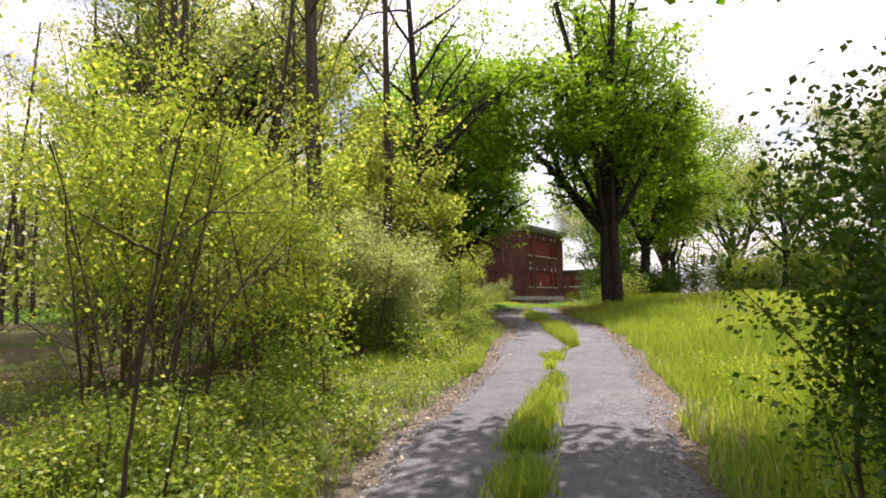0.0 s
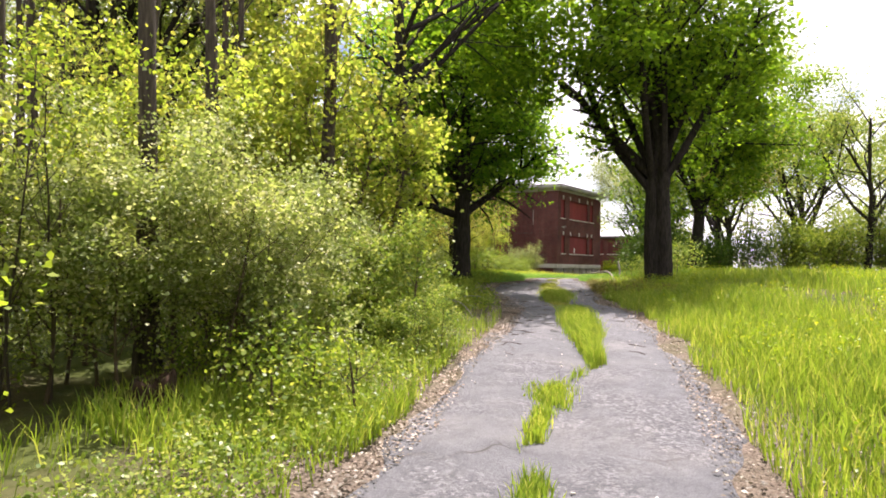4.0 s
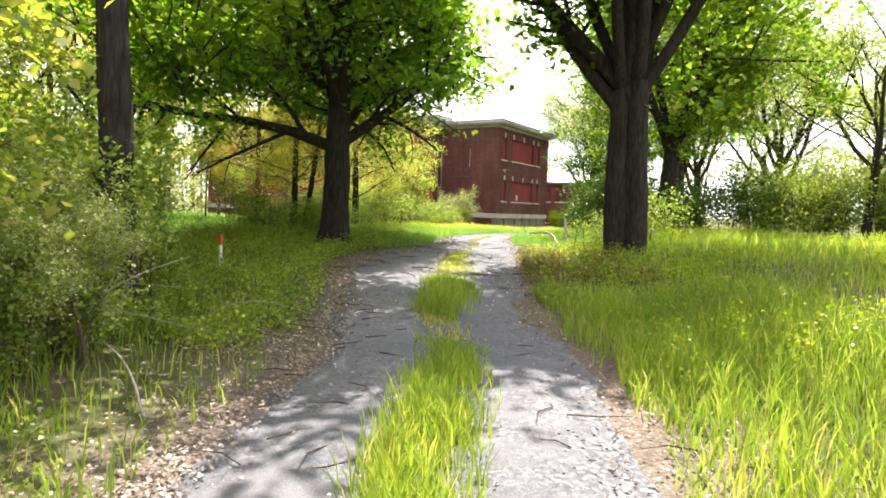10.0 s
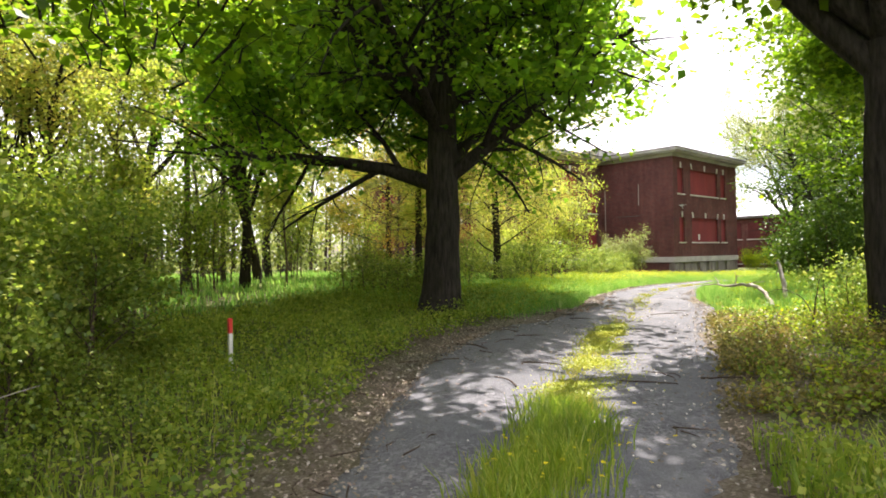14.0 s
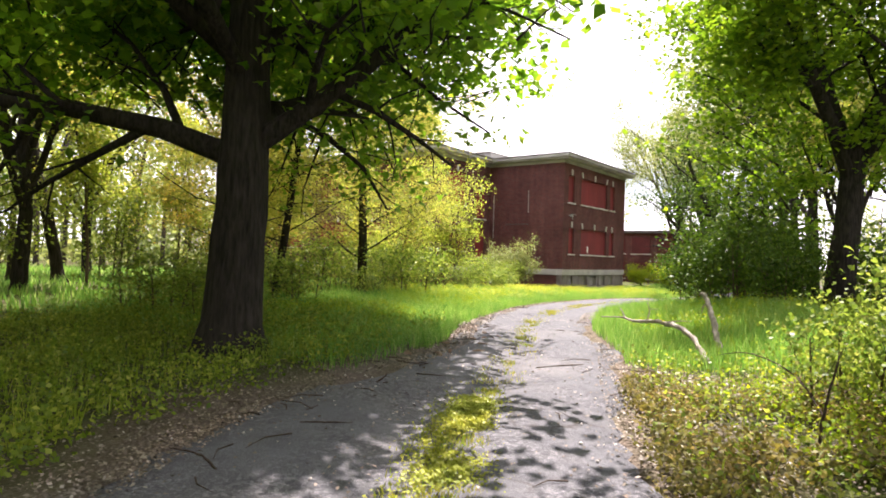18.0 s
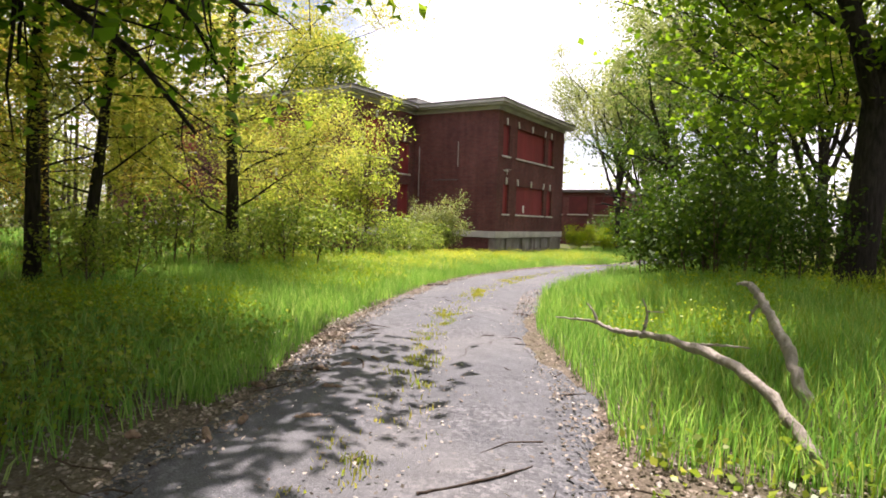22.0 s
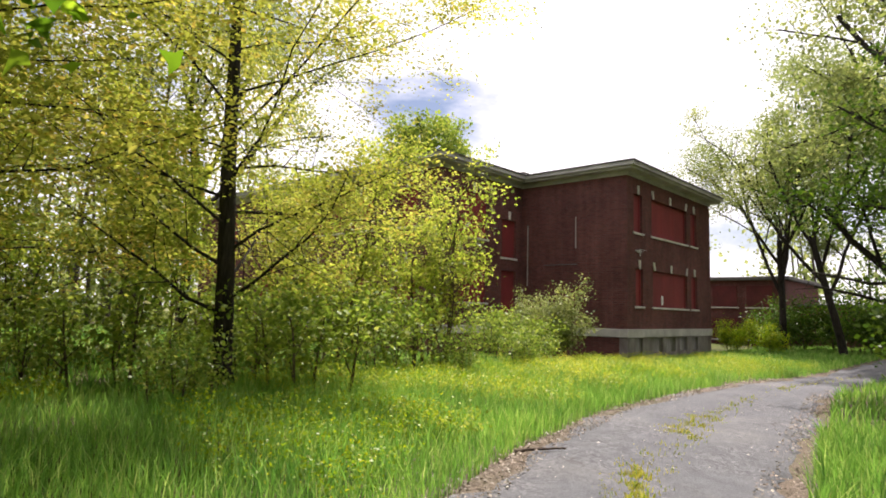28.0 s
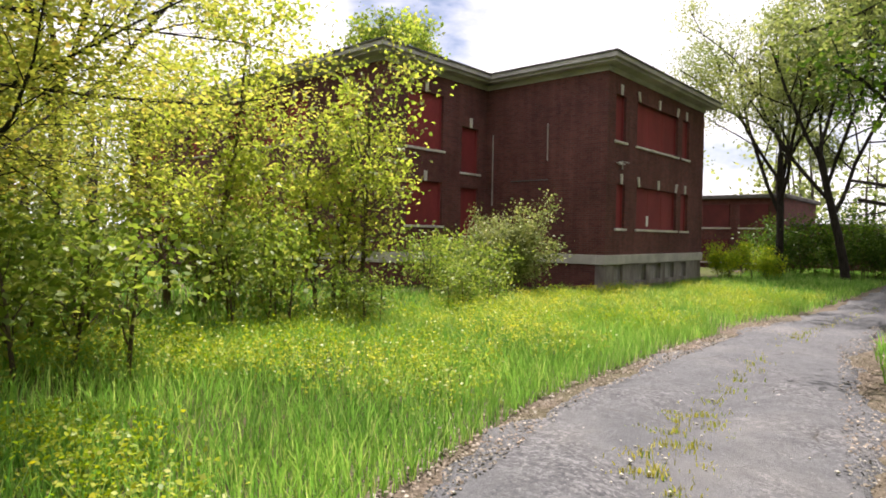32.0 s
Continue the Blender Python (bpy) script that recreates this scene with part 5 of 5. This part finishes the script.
sets.append((x, y, r.uniform(0.16, 0.40, len(x)), r.uniform(0.005, 0.011, len(x))))
lawn("meadow_grass", "lush green meadow grass between drive and building", GRASS_DARK, sets)
sets = []
x, y = along(r, 70000, -57, -37, 0.12, 2.4, True, 1.15)
k = (y < -40.5) | (r.uniform(0, 1, len(y)) < 0.3)
x, y = x[k], y[k]
k = r.uniform(0, 1, len(x)) < np.where(y < -46, 0.02 + 0.25 * clumpy(x, y, 0.9) ** 2, 0.1 + 0.9 * clumpy(x, y, 0.9) ** 1.5)
x, y = x[k], y[k]
x2, y2 = along(r, 30000, -37, -27, 1.0, 6.0, True)
k = r.uniform(0, 1, len(x2)) < 0.1 + 0.6 * clumpy(x2, y2, 0.8) ** 2
x, y = np.concatenate([x, x2[k]]), np.concatenate([y, y2[k]])
sets.append((x, y, r.uniform(0.1, 0.32, len(x)), r.uniform(0.008, 0.016, len(x))))
lawn("verge_grass", "green grass of the verge before the thicket", GRASS, sets)

# strip between the wheel tracks: density, half width and height along the drive
STRIP = [(-58, 0.7, 0.22, 0.22), (-51, 0.7, 0.2, 0.22), (-46.2, 0.6, 0.17, 0.18), (-45.6, 0.25, 0.14, 0.16), (-44.6, 0.3, 0.08, 0.12), (-43.35, 0.3, 0.08, 0.1), (-43.25, 0.05, 0.1, 0.1), (-43.1, 0.8, 0.2, 0.11), (-42.6, 0.7, 0.2, 0.1), (-42.4, 0.03, 0.1, 0.1), (-41.5, 0.1, 0.05, 0.12), (-41.2, 0.8, 0.08, 0.2), (-40.2, 1, 0.1, 0.26)]
STRIP += [(-39, 1, 0.23, 0.25), (-37.2, 1, 0.28, 0.24), (-36.6, 0.6, 0.28, 0.2), (-35.8, 0.45, 0.24, 0.18), (-35.4, 0.3, 0.3, 0.07), (-34.6, 0.3, 0.3, 0.07), (-34.2, 1, 0.32, 0.26), (-32.5, 1, 0.32, 0.22), (-31.9, 0.5, 0.3, 0.06), (-29.5, 0.6, 0.3, 0.05), (-28, 0.5, 0.3, 0.045), (-22, 0.5, 0.25, 0.05), (-15, 0.5, 0.28, 0.05), (-13, 0.15, 0.2, 0.05), (10, 0.03, 0.2, 0.08)]
STRIP_AT = [(-58, 0.49), (-45, 0.48), (-44, 0.41), (-42.7, 0.45), (-41.2, 0.6), (-40.2, 0.56), (-38.4, 0.51), (-36.2, 0.52), (-34.5, 0.5), (-33.1, 0.61), (-30, 0.63), (-28.6, 0.55), (-26.5, 0.45), (-24, 0.43), (-22, 0.46), (-19.5, 0.49), (-17, 0.52), (-15, 0.47), (10, 0.47)]
n = 105000
y = r.uniform(-57, 2, n)
dens, half, tall = (np.interp(y, [s[0] for s in STRIP], [s[k] for s in STRIP]) for k in (1, 2, 3))
off = r.normal(size=n) * half * 0.55
x = road_l(y) + (road_r(y) - road_l(y)) * lerp_table(y, STRIP_AT) + off / 0.87
patchy = np.where(y > -29, np.clip((clumpy(x * 5.3 + 2 + np.sin(y * 7), y * 4.1 + np.sin(x * 9)) - 0.5) * 3.2, 0.05, 1.3) * np.clip(clumpy(y * 0.9, x + 3) * 1.8 - 0.3, 0.15, 1.2), np.where(y < -44, (clumpy(x * 2.3, y * 2.3) > 0.42) * 1.2, 0.35 + 0.9 * (clumpy(x * 3.7, y * 2.9) > 0.4)))
keep = (r.uniform(0, 1, n) < dens * patchy) & (np.abs(off) < half * 1.5)
x, y, tall = x[keep], y[keep], tall[keep]
fresh = ((y < -32.2) & ~((y > -35.3) & (y < -34.5))) | (r.uniform(0, 1, len(y)) < 0.25)
for nm, lab, mat, k in (("strip_grass", "bright grass strip growing between the wheel tracks", GRASS, fresh), ("strip_moss", "yellowish low growth between the wheel tracks", GRASS_DRY, ~fresh)):
    v, f = blades(r, x[k], y[k], tall[k] * r.uniform(0.5, 1.2, k.sum()), r.uniform(0.007, 0.014, k.sum()), level(x[k], y[k]) + 0.03)
    tagged(put(nm, np_mesh(nm, v, f), mat), lab, "grass", kind="stuff")
x, y = 16.3 + r.normal(size=40) * 0.25, -33.3 + r.normal(size=40) * 0.4
v, f = leaves(r, np.stack([x, y, level(x, y) + r.uniform(0.16, 0.27, 40)], -1), 0.035, 0.8, LOBED)
tagged(put("dandelion_flowers", np_mesh("dandelion_flowers", v, f), PETAL), "small yellow flowers in the grass strip", "flowers", kind="stuff")

# leafy weeds among the grass
def weeds(name, label, mat, x, y, h, leaf, per):
    places = np.repeat(np.stack([x, y, level(x, y)], -1), per, axis=0)
    hh = np.repeat(h, per)
    u = r.uniform(0.15, 1, len(places))
    places = places + np.stack([r.normal(size=len(u)) * 0.07, r.normal(size=len(u)) * 0.07, u * hh], -1)
    v, f = leaves(r, places, leaf, 0.5)
    return tagged(put(name, np_mesh(name, v, f), mat), label, "weeds", kind="stuff")


x, y = sow(r, 17000, 9, 30, -55, -14, lambda x, y: (right_of(x, y) > 0.6) & (right_of(x, y) < 8) & (clumpy(x, y, 0.6) > 0.55))
weeds("field_weeds", "yellowish leafy weeds among the field grass", LEAF_WEED, x, y, r.uniform(0.2, 0.5, len(x)), 0.036, 26)
x, y = sow(r, 15000, -3, 13, -26, 2, lambda x, y: (left_of(x, y) > 0.5) & (x > 0.3) & (clumpy(x + 3, y, 0.5) > 0.6))
weeds("meadow_weeds", "yellow-green leafy weeds among the meadow grass", LEAF_WEED, x, y, r.uniform(0.18, 0.42, len(x)), 0.032, 26)
x, y = sow(r, 22000, -3, 14, -18.5, 4, lambda x, y: (left_of(x, y) > 0.4) & (left_of(x, y) < 4.6) & (x > 0.3) & (clumpy(x * 0.8 + 1, y * 0.8) > 0.48))
h = r.uniform(0.22, 0.42, len(x))
hot = (clumpy(x * 0.5, y * 0.6 + 2) > 0.5) & (left_of(x, y) > 0.9)
places = np.repeat(np.stack([x, y, level(x, y) + h], -1)[hot], 7, axis=0)
v, f = leaves(r, places + r.normal(size=places.shape) * np.array([0.03, 0.03, 0.02]), 0.02, 0.7)
tagged(put("mustard_flowers", np_mesh("mustard_flowers", v, f), BLOOM), "small yellow mustard flowers above the meadow grass", "flowers", kind="stuff")
weeds("flowering_weeds", "yellow-green flowering weeds in the meadow", LEAF_BLOOM, x, y, h, 0.036, 13)
x, y = sow(r, 9000, 6, 30, -58, -26, lambda x, y: (left_of(x, y) > 0.5) & (left_of(x, y) < 7.5) & (clumpy(x, y, 0.8) > 0.35) & ((y < -47.3) | (y > -43.5) | (left_of(x, y) > 3.4)))
x2, y2 = along(r, 420, -33, -25, 0.15, 2.6, False)
x3, y3 = along(r, 2600, -37, -24, 0.4, 6.0, True)
x4, y4 = along(r, 3000, -55, -40.5, 0.15, 3.2, True)
k = (np.hypot(x4 - 18.4, y4 + 45.7) > 0.9) & ((left_of(x4, y4) < 1.4) | (y4 < -47.5))   # bare soil under the shrubs
x4, y4 = x4[k], y4[k]
k = clumpy(x4 * 1.4, y4 * 1.4) > 0.3
weeds("verge_plants", "fresh green leafy plants along the edge of the drive", LEAF_SHRUB, x4[k & (y4 > -47.5)], y4[k & (y4 > -47.5)], r.uniform(0.12, 0.45, (k & (y4 > -47.5)).sum()), 0.036, 24)
k = k & (y4 <= -47.5)
x, y = np.concatenate([x, x2, x3, x4[k]]), np.concatenate([y, y2, y3, y4[k]])
weeds("verge_weeds", "low green weeds and seedlings under the thicket", LEAF_LOW, x, y, r.uniform(0.10, 0.42, len(x)), 0.048, 18)

n = 30000
y = r.uniform(-33.6, -28.0, n)
off = r.normal(size=n) * np.interp(y, [-33.6, -32, -30, -28], [0.12, 0.2, 0.17, 0.12])
x = road_l(y) + (road_r(y) - road_l(y)) * lerp_table(y, STRIP_AT) + off
k = r.uniform(0, 1, n) < np.clip(2.2 * clumpy(x * 2.7, y * 2.1) - 0.35, 0, 1)
v, f = leaves(r, np.stack([x, y, level(x, y) + 0.04 + r.uniform(0, 0.03, n)], -1)[k], 0.026, 0.6)
tagged(put("moss", np_mesh("moss", v, f), MOSS), "bright yellow-green moss between the wheel tracks", "moss", kind="stuff")
x, y = along(r, 1500, -31.4, -26.2, 0.0, 1.9, False)
k = clumpy(x * 1.6, y * 1.6) > 0.42
weeds("dry_weeds", "brown and rusty low plants among dead leaves", LEAF_DRY, x[k], y[k], r.uniform(0.08, 0.3, k.sum()), 0.04, 18)

# dead leaves along the edges of the drive
n = 60000
y = r.uniform(-57, -4, n)
side = r.uniform(0, 1, n) < 0.62
off = np.abs(r.normal(size=n)) * np.where(y > -38, 0.62, 0.45) * (0.5 + 1.1 * clumpy(y * 0.6 + 9 * side, y * 0.35)) - 0.24
x = np.where(side, road_l(y) - off / 0.87, road_r(y) + off / 0.87)
k = r.uniform(0, 1, n) < 0.25 + 0.75 * clumpy(x, y, 0.5)
x, y = x[k], y[k]
n2 = 5000
y2 = r.uniform(-38, -24, n2)
x2 = r.uniform(0, 1, n2) * (road_r(y2) - road_l(y2) + 2.4) + road_l(y2) - 1.2
x3, y3 = along(r, 7000, -32.5, -25, -0.1, 2.3, False)
x4, y4 = along(r, 7000, -37, -27.5, -0.1, 2.6, True, 1.5)
x5, y5 = along(r, 4500, -49, -36, -0.1, 1.3, True, 1.6)
x6, y6 = along(r, 6000, -27.5, -21.5, -0.3, 1.3, True, 1.3)
x, y = np.concatenate([x, x2, x3, x4, x5, x6]), np.concatenate([y, y2, y3, y4, y5, y6])
on = (x > road_l(y)) & (x < road_r(y))
v, f = leaves(r, np.stack([x, y, level(x, y) + np.where(on, 0.042, 0.02) + r.uniform(0, 0.02, len(x))], -1), 0.031, 0.7)
tagged(put("leaf_litter", np_mesh("leaf_litter", v, f), LITTER), "dry brown and pinkish dead leaves along the edges", "leaves", kind="stuff")

# loose stones and thin twigs on the worn surface
n = 3200
y = r.uniform(-45, -12, n)
u = r.uniform(-0.02, 1.02, n)
x = road_l(y) + (road_r(y) - road_l(y)) * u
k = r.uniform(0, 1, n) < (0.15 + 0.85 * clumpy(x * 1.7, y * 1.7) ** 2) * np.interp(y, [-45, -36, -30, -26, -20, -12], [0.25, 0.4, 0.7, 1.0, 0.9, 0.4])
x, y = x[k], y[k]
OCTA = np.array([(1, 0, 0), (0, 1, 0), (-1, 0, 0), (0, -1, 0), (0, 0, 0.7), (0, 0, -0.7)])
size = r.uniform(0.006, 0.02, len(x))
v = np.stack([x, y, level(x, y) + 0.045], -1)[:, None] + OCTA[None] * size[:, None, None] * r.uniform(0.6, 1.3, (len(x), 6, 1))
tri = np.array([(0, 1, 4), (1, 2, 4), (2, 3, 4), (3, 0, 4), (1, 0, 5), (2, 1, 5), (3, 2, 5), (0, 3, 5)])
f = (np.arange(len(x))[:, None, None] * 6 + tri[None]).reshape(-1, 3)
tagged(put("gravel", np_mesh("gravel", v.reshape(-1, 3), f), STONE), "loose grey stones on the worn asphalt", "gravel", kind="stuff")
twigs = []
for k in range(150):
    y = r.uniform(-42, -19)
    x = float(road_l(y)) + r.uniform(-0.5, 1.0) if r.uniform() < 0.6 else float(road_r(y)) + r.uniform(-0.8, 0.5)
    a, l = r.uniform(0, 6.28), r.uniform(0.1, 0.45)
    z = road_z(x, y) + 0.025
    p = np.array([(x, y, z), (x + l * 0.5 * math.cos(a), y + l * 0.5 * math.sin(a), z + 0.012), (x + l * math.cos(a + 0.25), y + l * math.sin(a + 0.25), z + 0.004)])
    twigs.append(tube(p, [0.006, 0.005, 0.002], 4))
v, f = joined(twigs)
tagged(put("fallen_twigs", np_mesh("fallen_twigs", v, f), STICK), "thin dry twigs scattered along the drive", "twigs", kind="stuff")

# ---- small things ----
stake = thing("survey_stake", 11.35, -33.3, gz(11.35, -33.3), "white marker stake with a red painted top", "stake")
part("post", boxed(-0.022, -0.022, -0.1, 0.022, 0.022, 0.44, bevel=0.004), WHITE_PAINT, stake)
part("tip", boxed(-0.024, -0.024, 0.441, 0.024, 0.024, 0.62, bevel=0.005), RED_PAINT, stake, "red painted top")


def limb(name, label, category, pts, radii, mat, side_branches=(), sides=7):
    o = pts[0]
    top = thing(name, *o, label, category)
    for nm, line, rad in [("stem", pts, radii), *[("branch", a, b) for a, b in side_branches]]:
        line = np.array(line, float) - np.array(o)
        rad = np.array(rad, float)
        for _ in range(2):   # round the bends
            mid_a, mid_b = line[:-1] * 0.75 + line[1:] * 0.25, line[:-1] * 0.25 + line[1:] * 0.75
            line = np.concatenate([line[:1], np.stack([mid_a, mid_b], 1).reshape(-1, 3), line[-1:]])
            rad = np.concatenate([rad[:1], np.stack([rad[:-1] * 0.75 + rad[1:] * 0.25, rad[:-1] * 0.25 + rad[1:] * 0.75], 1).reshape(-1), rad[-1:]])
        u = np.linspace(0, 1, len(line))
        fine = np.linspace(0, 1, len(line) * 2)
        dense = np.stack([np.interp(fine, u, line[:, c]) for c in range(3)], -1) + r.normal(size=(len(fine), 3)) * np.interp(fine, u, rad)[:, None] * 0.22
        v, f = tube(dense, np.interp(fine, u, rad) * (1 + 0.12 * r.normal(size=len(fine))), sides)
        put(nm, np_mesh(nm, v, f), mat, top, smooth_faces=True)
    return top


limb("fallen_branch", "long dead grey branch lying in the grass", "branch", [(14.5, -25.0, 0.3), (14.18, -24.64, 0.66), (13.62, -23.95, 0.66), (13.25, -23.55, 0.62), (12.95, -23.32, 0.57), (12.72, -23.12, 0.62), (12.21, -22.8, 0.56)], [0.036, 0.035, 0.032, 0.027, 0.022, 0.016, 0.006], BARK_PALE,
     [([(13.25, -23.55, 0.62), (13.28, -23.5, 0.78), (13.22, -23.48, 0.9)], [0.016, 0.012, 0.004]), ([(13.27, -23.49, 0.8), (13.4, -23.5, 0.81)], [0.008, 0.003]), ([(12.74, -23.13, 0.62), (12.68, -23.1, 0.72), (12.6, -23.02, 0.76)], [0.014, 0.01, 0.004]), ([(13.7, -24.05, 0.67), (13.9, -24.2, 0.72), (14.1, -24.3, 0.74)], [0.014, 0.01, 0.004])])
limb("broken_log", "bleached dead log leaning out of the grass", "log", [(14.5, -24.3, gz(14.5, -24.3) - 0.05), (14.36, -24.06, 0.6), (14.2, -23.72, 0.84), (14.07, -23.47, 0.99), (14.0, -23.32, 1.08), (13.88, -23.11, 1.05)], [0.042, 0.04, 0.036, 0.03, 0.026, 0.006], BARK_PALE, [([(14.1, -23.53, 0.95), (14.03, -23.5, 0.88), (14.02, -23.48, 0.8)], [0.016, 0.012, 0.006])])
limb("stick", "dark stick lying on the asphalt", "stick", [(7.67, -18.3, road_z(7.67, -18.3) + 0.02), (7.8, -18.05, road_z(7.8, -18.05) + 0.03), (7.93, -17.78, road_z(7.93, -17.78) + 0.025)], [0.014, 0.013, 0.009], STICK)
for k in range(11):
    y = -26.6 + k * 0.28 + r.uniform(-0.1, 0.1)
    x = float(road_l(y)) + r.uniform(-0.15, 0.9)
    a, l = r.uniform(0, 3.1), r.uniform(0.06, 0.22)
    z = road_z(x, y) + 0.025
    limb("wood_chip", "broken piece of brown wood on the drive", "wood", [(x, y, z), (x + l * math.cos(a) / 2, y + l * math.sin(a) / 2, z + 0.006), (x + l * math.cos(a), y + l * math.sin(a), z)], [0.018, 0.024, 0.012], CHIP, sides=5)
limb("bare_sapling", "thin dark sapling with long arching bare branches", "tree", [(21.55, -51.5, gz(21.55, -51.5) - 0.05), (21.55, -51.4, 0.2), (21.6, -51.3, 1.0), (21.62, -51.25, 1.6), (21.7, -51.1, 2.1)], [0.015, 0.013, 0.010, 0.007, 0.003], STICK,
     [([(21.6, -51.3, 1.0), (21.62, -50.9, 1.3), (21.7, -50.3, 1.75)], [0.008, 0.006, 0.003]), ([(21.62, -50.95, 1.26), (21.4, -50.5, 1.32), (21.3, -50.0, 1.4)], [0.008, 0.006, 0.003]), ([(21.6, -51.3, 0.95), (21.9, -51.7, 1.0), (22.0, -52.0, 1.1)], [0.01, 0.007, 0.003])], sides=5)
limb("bare_sapling", "thin dark sapling with long arching bare branches", "tree", [(21.2, -51.0, gz(21.2, -51.0) - 0.05), (21.4, -50.9, 0.4), (21.5, -50.4, 0.95), (21.5, -49.9, 1.5)], [0.011, 0.009, 0.006, 0.003], STICK, [([(21.45, -50.6, 0.7), (21.3, -50.2, 0.9), (21.2, -49.8, 1.15)], [0.008, 0.006, 0.003])], sides=5)
def rotted_stump(x, y, radius, height):
    """A hollow stump: ragged rim, ribbed flanks running out into roots, rotted heart."""
    base = gz(x, y) - 0.06
    top = thing("tree_stump", x, y, base, "dark rotted tree stump under the flowering shrub", "stump")
    n = 40
    a = np.linspace(0, 2 * math.pi, n, endpoint=False)
    rib = 1 + 0.10 * np.sin(5 * a + 0.4) + 0.06 * np.sin(11 * a + 1.3) + r.normal(size=n) * 0.03
    rim = height * (0.86 + 0.16 * np.sin(a + 0.8) + 0.07 * np.sin(4 * a) + r.normal(size=n) * 0.05)
    rings = [(1.55, 0.0), (1.2, 0.16), (1.03, 0.42), (0.95, 0.75), (0.93, 1.0), (0.74, 0.98), (0.62, 0.7), (0.5, 0.4), (0.0, 0.36)]
    v = np.concatenate([np.stack([radius * w * rib ** (2 if w > 1.1 else 1) * np.cos(a), radius * w * rib ** (2 if w > 1.1 else 1) * np.sin(a), rim * h + r.normal(size=n) * 0.006], -1) for w, h in rings])
    f = [(k * n + i, k * n + (i + 1) % n, (k + 1) * n + (i + 1) % n, (k + 1) * n + i) for k in range(len(rings) - 1) for i in range(n)]
    put("stump", np_mesh("stump", v, f), ROTTED, top)
    for k in range(6):
        t = k * 1.05 + r.uniform(-0.25, 0.25)
        out = np.array([math.cos(t), math.sin(t), 0])
        line = [out * radius * d + np.array([0, 0, h]) for d, h in ((0.85, 0.16), (1.3, 0.1), (1.8, 0.06), (2.3, 0.0))]
        v, f = tube(np.array(line), np.array([0.05, 0.045, 0.03, 0.012]), 7)
        put("root", np_mesh("root", v, f), ROTTED, top, smooth_faces=True)


rotted_stump(18.1, -45.4, 0.2, 0.36)
STEMS = [((13.0, -37.9, 0.0), (14.4, -37.4, 0.42), (15.7, -36.6, 0.12)), ((13.6, -37.3, 0.0), (13.9, -36.6, 0.5), (13.6, -35.6, 0.62)), ((12.6, -38.0, 0.0), (13.6, -37.5, 0.62), (14.9, -36.6, 0.55)), ((16.75, -38.2, 0.0), (16.4, -38.1, 0.34), (15.95, -38.05, 0.42)),
         ((14.8, -38.4, 0.0), (14.7, -38.2, 0.6), (14.5, -38.0, 1.15)), ((14.9, -38.4, 0.0), (14.6, -38.4, 0.5), (14.2, -38.3, 0.9)), ((13.2, -38.2, 0.0), (14.6, -38.0, 0.3), (15.6, -37.6, 0.2)), ((14.3, -36.0, 0.0), (14.9, -35.7, 0.35), (15.5, -35.3, 0.1))]
for line in STEMS:
    limb("dead_stem", "pale dry stem arching out of the undergrowth", "branch", [(x, y, gz(x, y) - 0.03 + z) for x, y, z in line], [0.011, 0.009, 0.003], BARK_PALE, sides=5)
limb("dead_stem", "thin dark stem standing in the verge", "branch", [(15.95, -27.9, gz(15.95, -27.9) - 0.03), (16.0, -28.0, 0.55), (16.1, -28.1, 0.95)], [0.014, 0.011, 0.005], STICK, [([(16.0, -28.0, 0.5), (15.8, -27.7, 0.72), (15.4, -27.3, 0.8), (15.1, -27.0, 0.7)], [0.008, 0.006, 0.005, 0.003])], sides=5)
for x, y, a, l in ((15.2, -31.2, 0.3, 0.6), (14.6, -31.9, 2.6, 0.5), (13.9, -31.0, 0.1, 0.5), (15.8, -30.6, 0.5, 0.7), (13.0, -30.6, 2.9, 0.6), (12.6, -29.6, 0.4, 0.5), (12.1, -28.2, 1.9, 0.45), (12.9, -26.3, 0.9, 0.7), (11.2, -24.6, 2.2, 0.4)):
    z = road_z(x, y) + 0.02
    limb("stick", "brown stick lying on the drive", "stick", [(x, y, z), (x + l * 0.5 * math.cos(a), y + l * 0.5 * math.sin(a), z + 0.025), (x + l * math.cos(a + 0.2), y + l * math.sin(a + 0.2), z + 0.005)], [0.009, 0.008, 0.004], STICK, sides=5)
